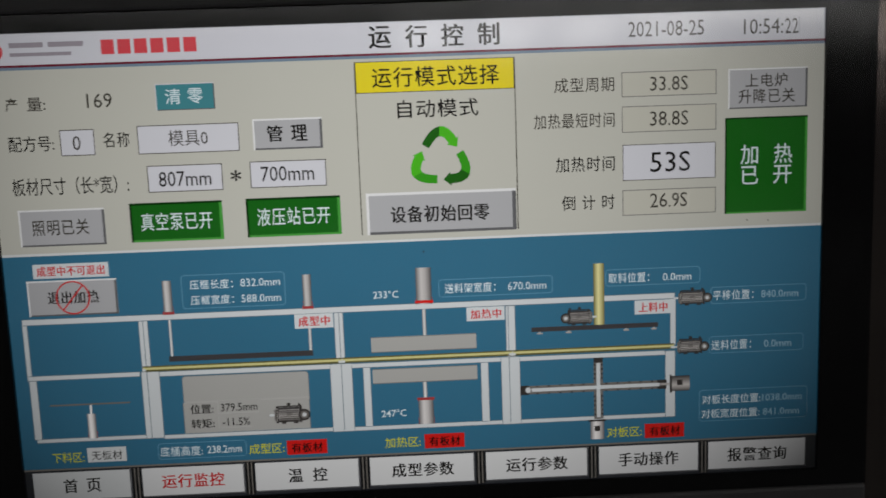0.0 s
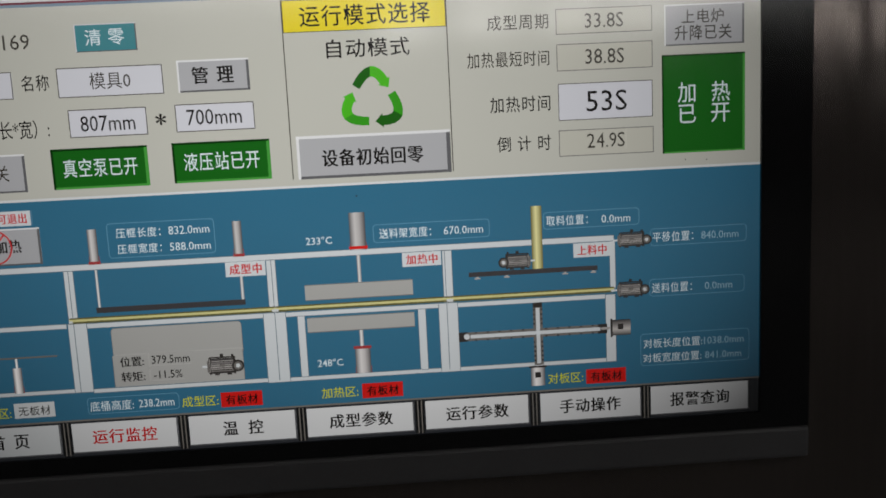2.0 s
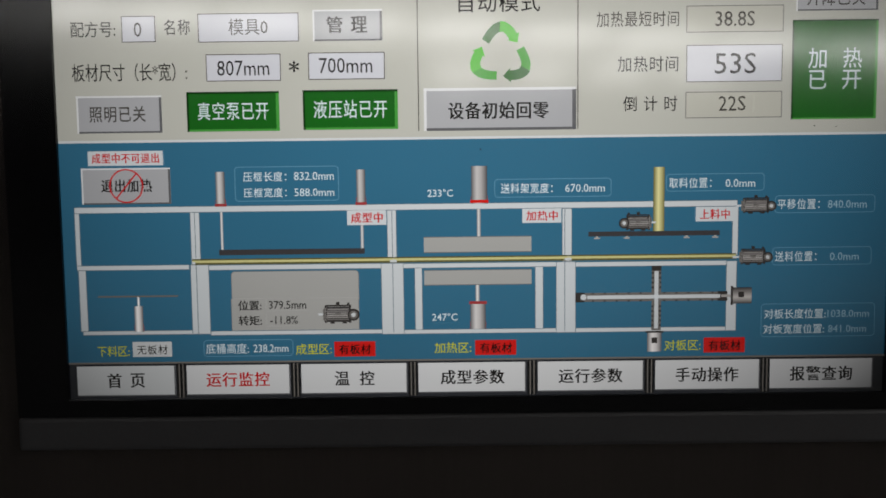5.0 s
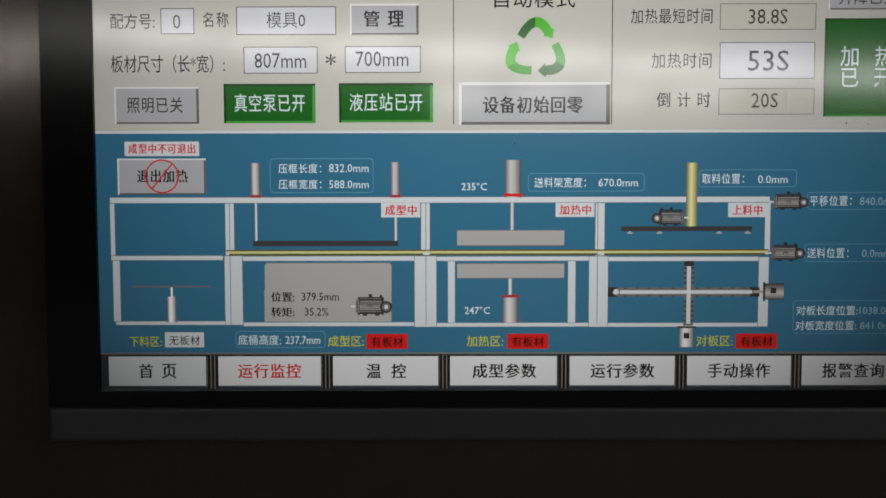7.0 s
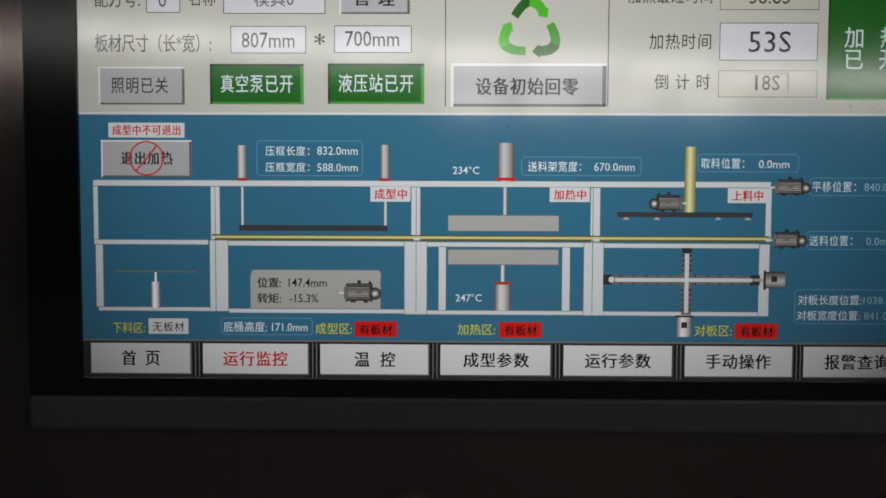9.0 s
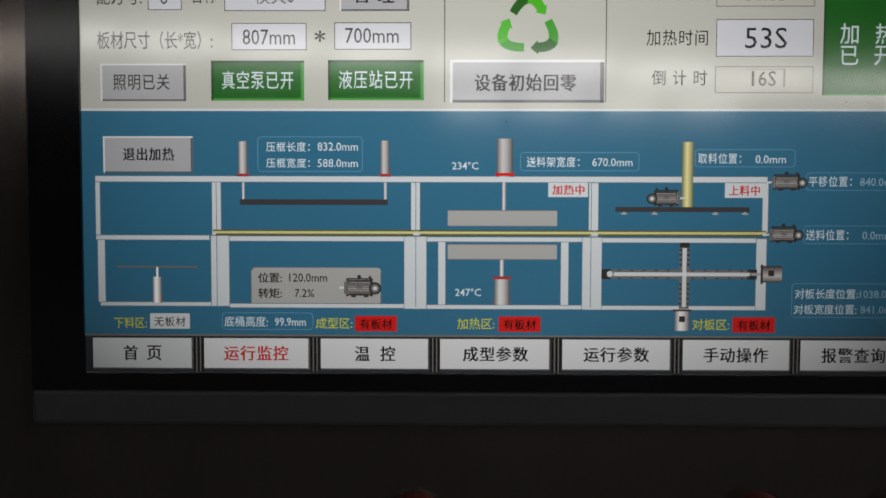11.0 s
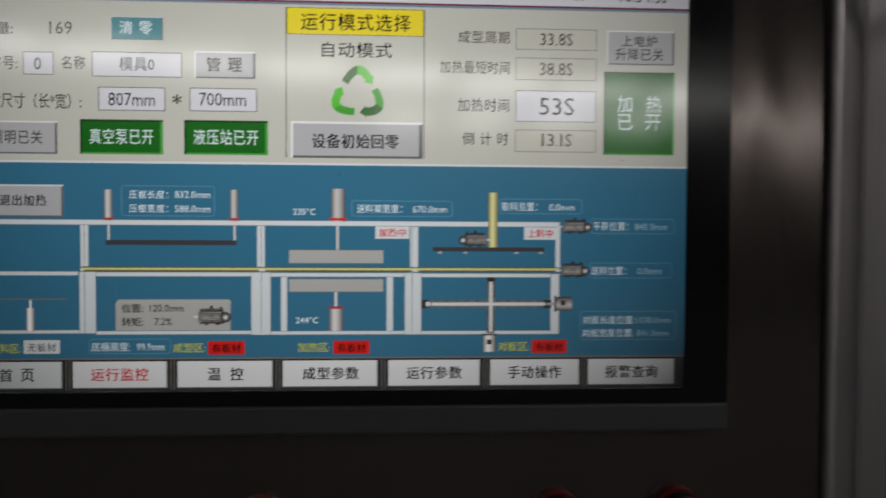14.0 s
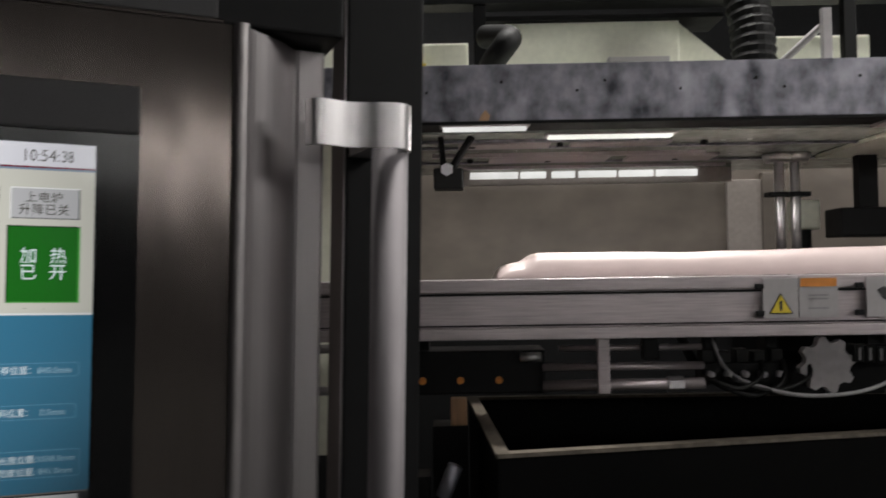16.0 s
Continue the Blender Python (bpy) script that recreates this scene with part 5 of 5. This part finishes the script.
kn = mthing("star_knob", "grey star shaped hand knob", "knob", (0.491, -0.04, -0.055))
star = [(0.4915 + (0.0335 if k % 4 in (0, 1) else 0.0265) * math.cos(2 * math.pi * k / 32 + 0.1), -0.0235 + (0.0335 if k % 4 in (0, 1) else 0.0265) * math.sin(2 * math.pi * k / 32 + 0.1)) for k in range(32)]
part("star", extruded(star, -0.052, -0.040, axis="y"), KNOB_GREY, kn, "pale grey star wheel")
part("shaft", rod((0.4915, -0.040, -0.0235), (0.4915, 0.05, -0.0235), 0.008, 14), BLACK_PAINT, kn)
part("bearing", box(0.455, 0.03, -0.07, 0.60, 0.08, 0.0154, 0.002), BLACK_PAINT, kn)
ah = mthing("air_hose", "thin grey air hose in a hanging loop", "hose", (0.46, -0.06, -0.05))
part("tube", hose([(0.36, -0.03, 0.014), (0.375, -0.05, -0.03), (0.42, -0.07, -0.050), (0.47, -0.075, -0.056), (0.53, -0.07, -0.050), (0.58, -0.05, -0.03), (0.60, -0.03, 0.014)], 0.0025, 8), SIGN_GREY, ah, "", True)
ah2 = mthing("air_hose", "thick dark air hose behind the knob", "hose", (0.40, 0.0, -0.04))
part("tube", hose([(0.33, 0.0, 0.014), (0.35, -0.02, -0.03), (0.39, -0.03, -0.05), (0.43, -0.02, -0.045), (0.45, 0.0, 0.014)], 0.006, 10), BLACK_RUBBER, ah2, "", True)

# pneumatic fittings between the pipes and the knob
mf = mthing("valve_manifold", "black pneumatic manifold with small pale fittings", "valve", (0.39, -0.03, -0.03))
part("body", box(0.345, -0.045, -0.046, 0.445, -0.015, -0.020, 0.002), BLACK_PAINT, mf)
part("bracket", box(0.352, -0.035, -0.0198, 0.366, -0.020, 0.0153, 0.001), BLACK_PAINT, mf)
part("bracket", box(0.425, -0.035, -0.0198, 0.439, -0.020, 0.0153, 0.001), BLACK_PAINT, mf)
for k in range(5):
    fx = 0.353 + 0.0205 * k
    part("fitting", rod((fx, -0.0452, -0.033), (fx, -0.056 - 0.002 * (k % 2), -0.033), 0.0042, 12), SIGN_GREY if k % 2 else KNOB_GREY, mf, "pale round fitting", True)
    part("coil", box(fx - 0.007, -0.043, -0.0197, fx + 0.007, -0.022, -0.004 - 0.003 * (k % 2), 0.0012), BLACK_RUBBER, mf)
for k, (x0, x1, sag, r) in enumerate(((0.355, 0.440, -0.056, 0.0032), (0.372, 0.470, -0.050, 0.0028), (0.345, 0.415, -0.047, 0.0026))):
    hs = mthing("air_hose", "thin black air hose looping below the manifold", "hose", (x0, -0.05, -0.04))
    part("tube", hose([(x0, -0.050, -0.0345), (x0 + 0.006, -0.062 - 0.003 * k, sag * 0.8), ((x0 + x1) / 2, -0.066 - 0.003 * k, sag), (x1 - 0.006, -0.060, sag * 0.75), (x1, -0.046, -0.018)], r, 8), BLACK_RUBBER, hs, "", True)
ch = mthing("cable_chain", "black plastic cable chain hanging beside the knob", "cable chain", (0.56, -0.03, -0.02))
for k in range(9):
    part("link", box(0.520 + 0.0125 * k, -0.060, -0.020 - 0.0006 * k, 0.5312 + 0.0125 * k, -0.030, 0.000 - 0.0006 * k, 0.0012), BLACK_RUBBER, ch)
    part("link_bar", box(0.5235 + 0.0125 * k, -0.0612, -0.017 - 0.0006 * k, 0.5262 + 0.0125 * k, -0.0601, -0.003 - 0.0006 * k), SIGN_GREY, ch)
part("hanger", box(0.540, -0.050, 0.0003, 0.552, -0.040, 0.0153), BLACK_PAINT, ch)

# the black tray and what lies round it
tr = mthing("tray", "deep black tray with a worn pale rim", "tray", (0.5, -0.05, -0.42))
# corners of the tray, which stands a little askew under the frame
TRAY_A, TRAY_B, TRAY_C, TRAY_D = Vector((0.0945, -0.1628)), Vector((1.10, 0.050)), Vector((1.05, 0.275)), Vector((0.0705, 0.258))


def edge_strip(p, q, w0, w1, z0, z1):
    """A bar along the line p q, from w0 outside it to w1 inside."""
    d = (q - p).normalized()
    n = Vector((-d.y, d.x))
    return extruded([tuple(p - n * w0), tuple(q - n * w0), tuple(q + n * w1), tuple(p + n * w1)], z0, z1)


for name, p, q in (("front", TRAY_A, TRAY_B), ("right", TRAY_B, TRAY_C), ("rear", TRAY_C, TRAY_D), ("left", TRAY_D, TRAY_A)):
    part(name + "_wall", edge_strip(p, q, 0.0, 0.004, -0.42, -0.1042), TRAY, tr)
    part(name + "_rim", edge_strip(p, q, 0.002, 0.0135, -0.104, -0.0995), TRAY_RIM, tr, "worn pale rim")
part("bottom", extruded([tuple(p) for p in (TRAY_A, TRAY_B, TRAY_C, TRAY_D)], -0.426, -0.4202), TRAY, tr)
part("inner_ledge", edge_strip(TRAY_A + Vector((0.02, 0.06)), TRAY_B + Vector((0.0, 0.06)), 0.0, 0.006, -0.150, -0.1465), TRAY_RIM, tr)
part("leg", box(0.3, 0.0, -1.30, 0.35, 0.10, -0.4262), BLACK_PAINT, tr)
wd = mthing("wood_block", "small raw wooden block beside the tray", "block", (0.052, 0.06, -0.11))
part("block", box(0.044, 0.050, -0.108, 0.0655, 0.075, -0.073, 0.002), WOOD, wd)
part("stand", box(0.02, 0.050, -1.3, 0.066, 0.10, -0.1082), BLACK_PAINT, wd)
fl = mthing("air_fitting", "shiny metal air fitting below the tray corner", "fitting", (0.04, -0.1, -0.2))
part("body", rod((0.035, -0.10, -0.16), (0.050, -0.10, -0.125), 0.009, 14), GALVANISED, fl, "", True)
part("tube", hose([(0.035, -0.10, -0.16), (0.02, -0.09, -0.20), (0.0, -0.08, -0.26), (-0.02, -0.06, -0.4)], 0.005, 10), BLACK_RUBBER, fl, "", True)
part("bracket", box(-0.02, -0.09, -1.30, 0.02, -0.05, -0.14), BLACK_PAINT, fl)


# ---- what moves ----
def home(ob, du=0.0, dv=0.0, dy=0.0):
    """A pose beside an object's first place, in millimetres right and down and metres into the screen."""
    return pose(ob.location.x + du / 1000, ob.location.y + dy, ob.location.z - dv / 1000)


def stepped(ob, states, fast=0.034):
    """Keys that hold each state until the next one begins."""
    rows = [(0.0, states[0][1])]
    for (t, m), (_, before) in zip(states[1:], states):
        rows += [(t - fast, before), (t, m)]
    rows.append((16.0, states[-1][1]))
    walk(ob, rows)


def motions():
    # the mould block sinks from 379.5 to 120 mm, the press bar rises afterwards
    sink = [(0.0, 379.5), (8.72, 379.5), (8.79, 200.0), (8.84, 179.0), (9.02, 140.0), (9.3, 120.0), (16.0, 120.0)]
    rows = [(t, home(leaf, 0, (379.5 - p) / 259.5 * 10.1)) for t, p in sink]
    walk(leaf, rows)
    low, high = home(press), home(press, 0, -8.7)
    walk(press, [(0.0, low), (9.5, low), (10.5, high), (16.0, high)])
    # the two tags and the prohibition sign draw back when moulding has ended
    for ob in (moulding_tag, locked_tag, stop_sign):
        stepped(ob, [(0.0, home(ob)), (10.2, home(ob, 0, 0, 0.0032))])
    # the running values
    for ob, values, pitch in ((position_strip, POSITIONS, 20.0), (torque_strip, TORQUES, 14.0), (height_strip, HEIGHTS, 19.0),
                              (temp_strip, TEMPS, 13.0), (temp_strip_low, TEMPS_LOW, 13.0)):
        stepped(ob, [(t, home(ob, -pitch * k)) for k, (t, _) in enumerate(values)])
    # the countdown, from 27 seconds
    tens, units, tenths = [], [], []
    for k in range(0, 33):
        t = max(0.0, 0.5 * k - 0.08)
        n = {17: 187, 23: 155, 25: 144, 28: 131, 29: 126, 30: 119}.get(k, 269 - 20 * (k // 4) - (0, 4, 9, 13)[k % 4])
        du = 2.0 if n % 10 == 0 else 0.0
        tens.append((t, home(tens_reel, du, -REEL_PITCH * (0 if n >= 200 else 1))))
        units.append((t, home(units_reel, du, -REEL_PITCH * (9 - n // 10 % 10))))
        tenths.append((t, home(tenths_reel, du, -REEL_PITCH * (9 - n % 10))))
    # the clock, from 22 to 38 seconds past the minute
    stepped(clock_strip, [(0.0, home(clock_strip)), (7.9, home(clock_strip, 0, -7.0))])
    x, y, z = seconds_wheel.location
    stepped(seconds_wheel, [(max(0.0, k - 0.1), pose(x, y, z, 0, -36 * (2 + k), 0)) for k in range(17)])
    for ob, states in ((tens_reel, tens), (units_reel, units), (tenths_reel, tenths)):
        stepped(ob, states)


motions()
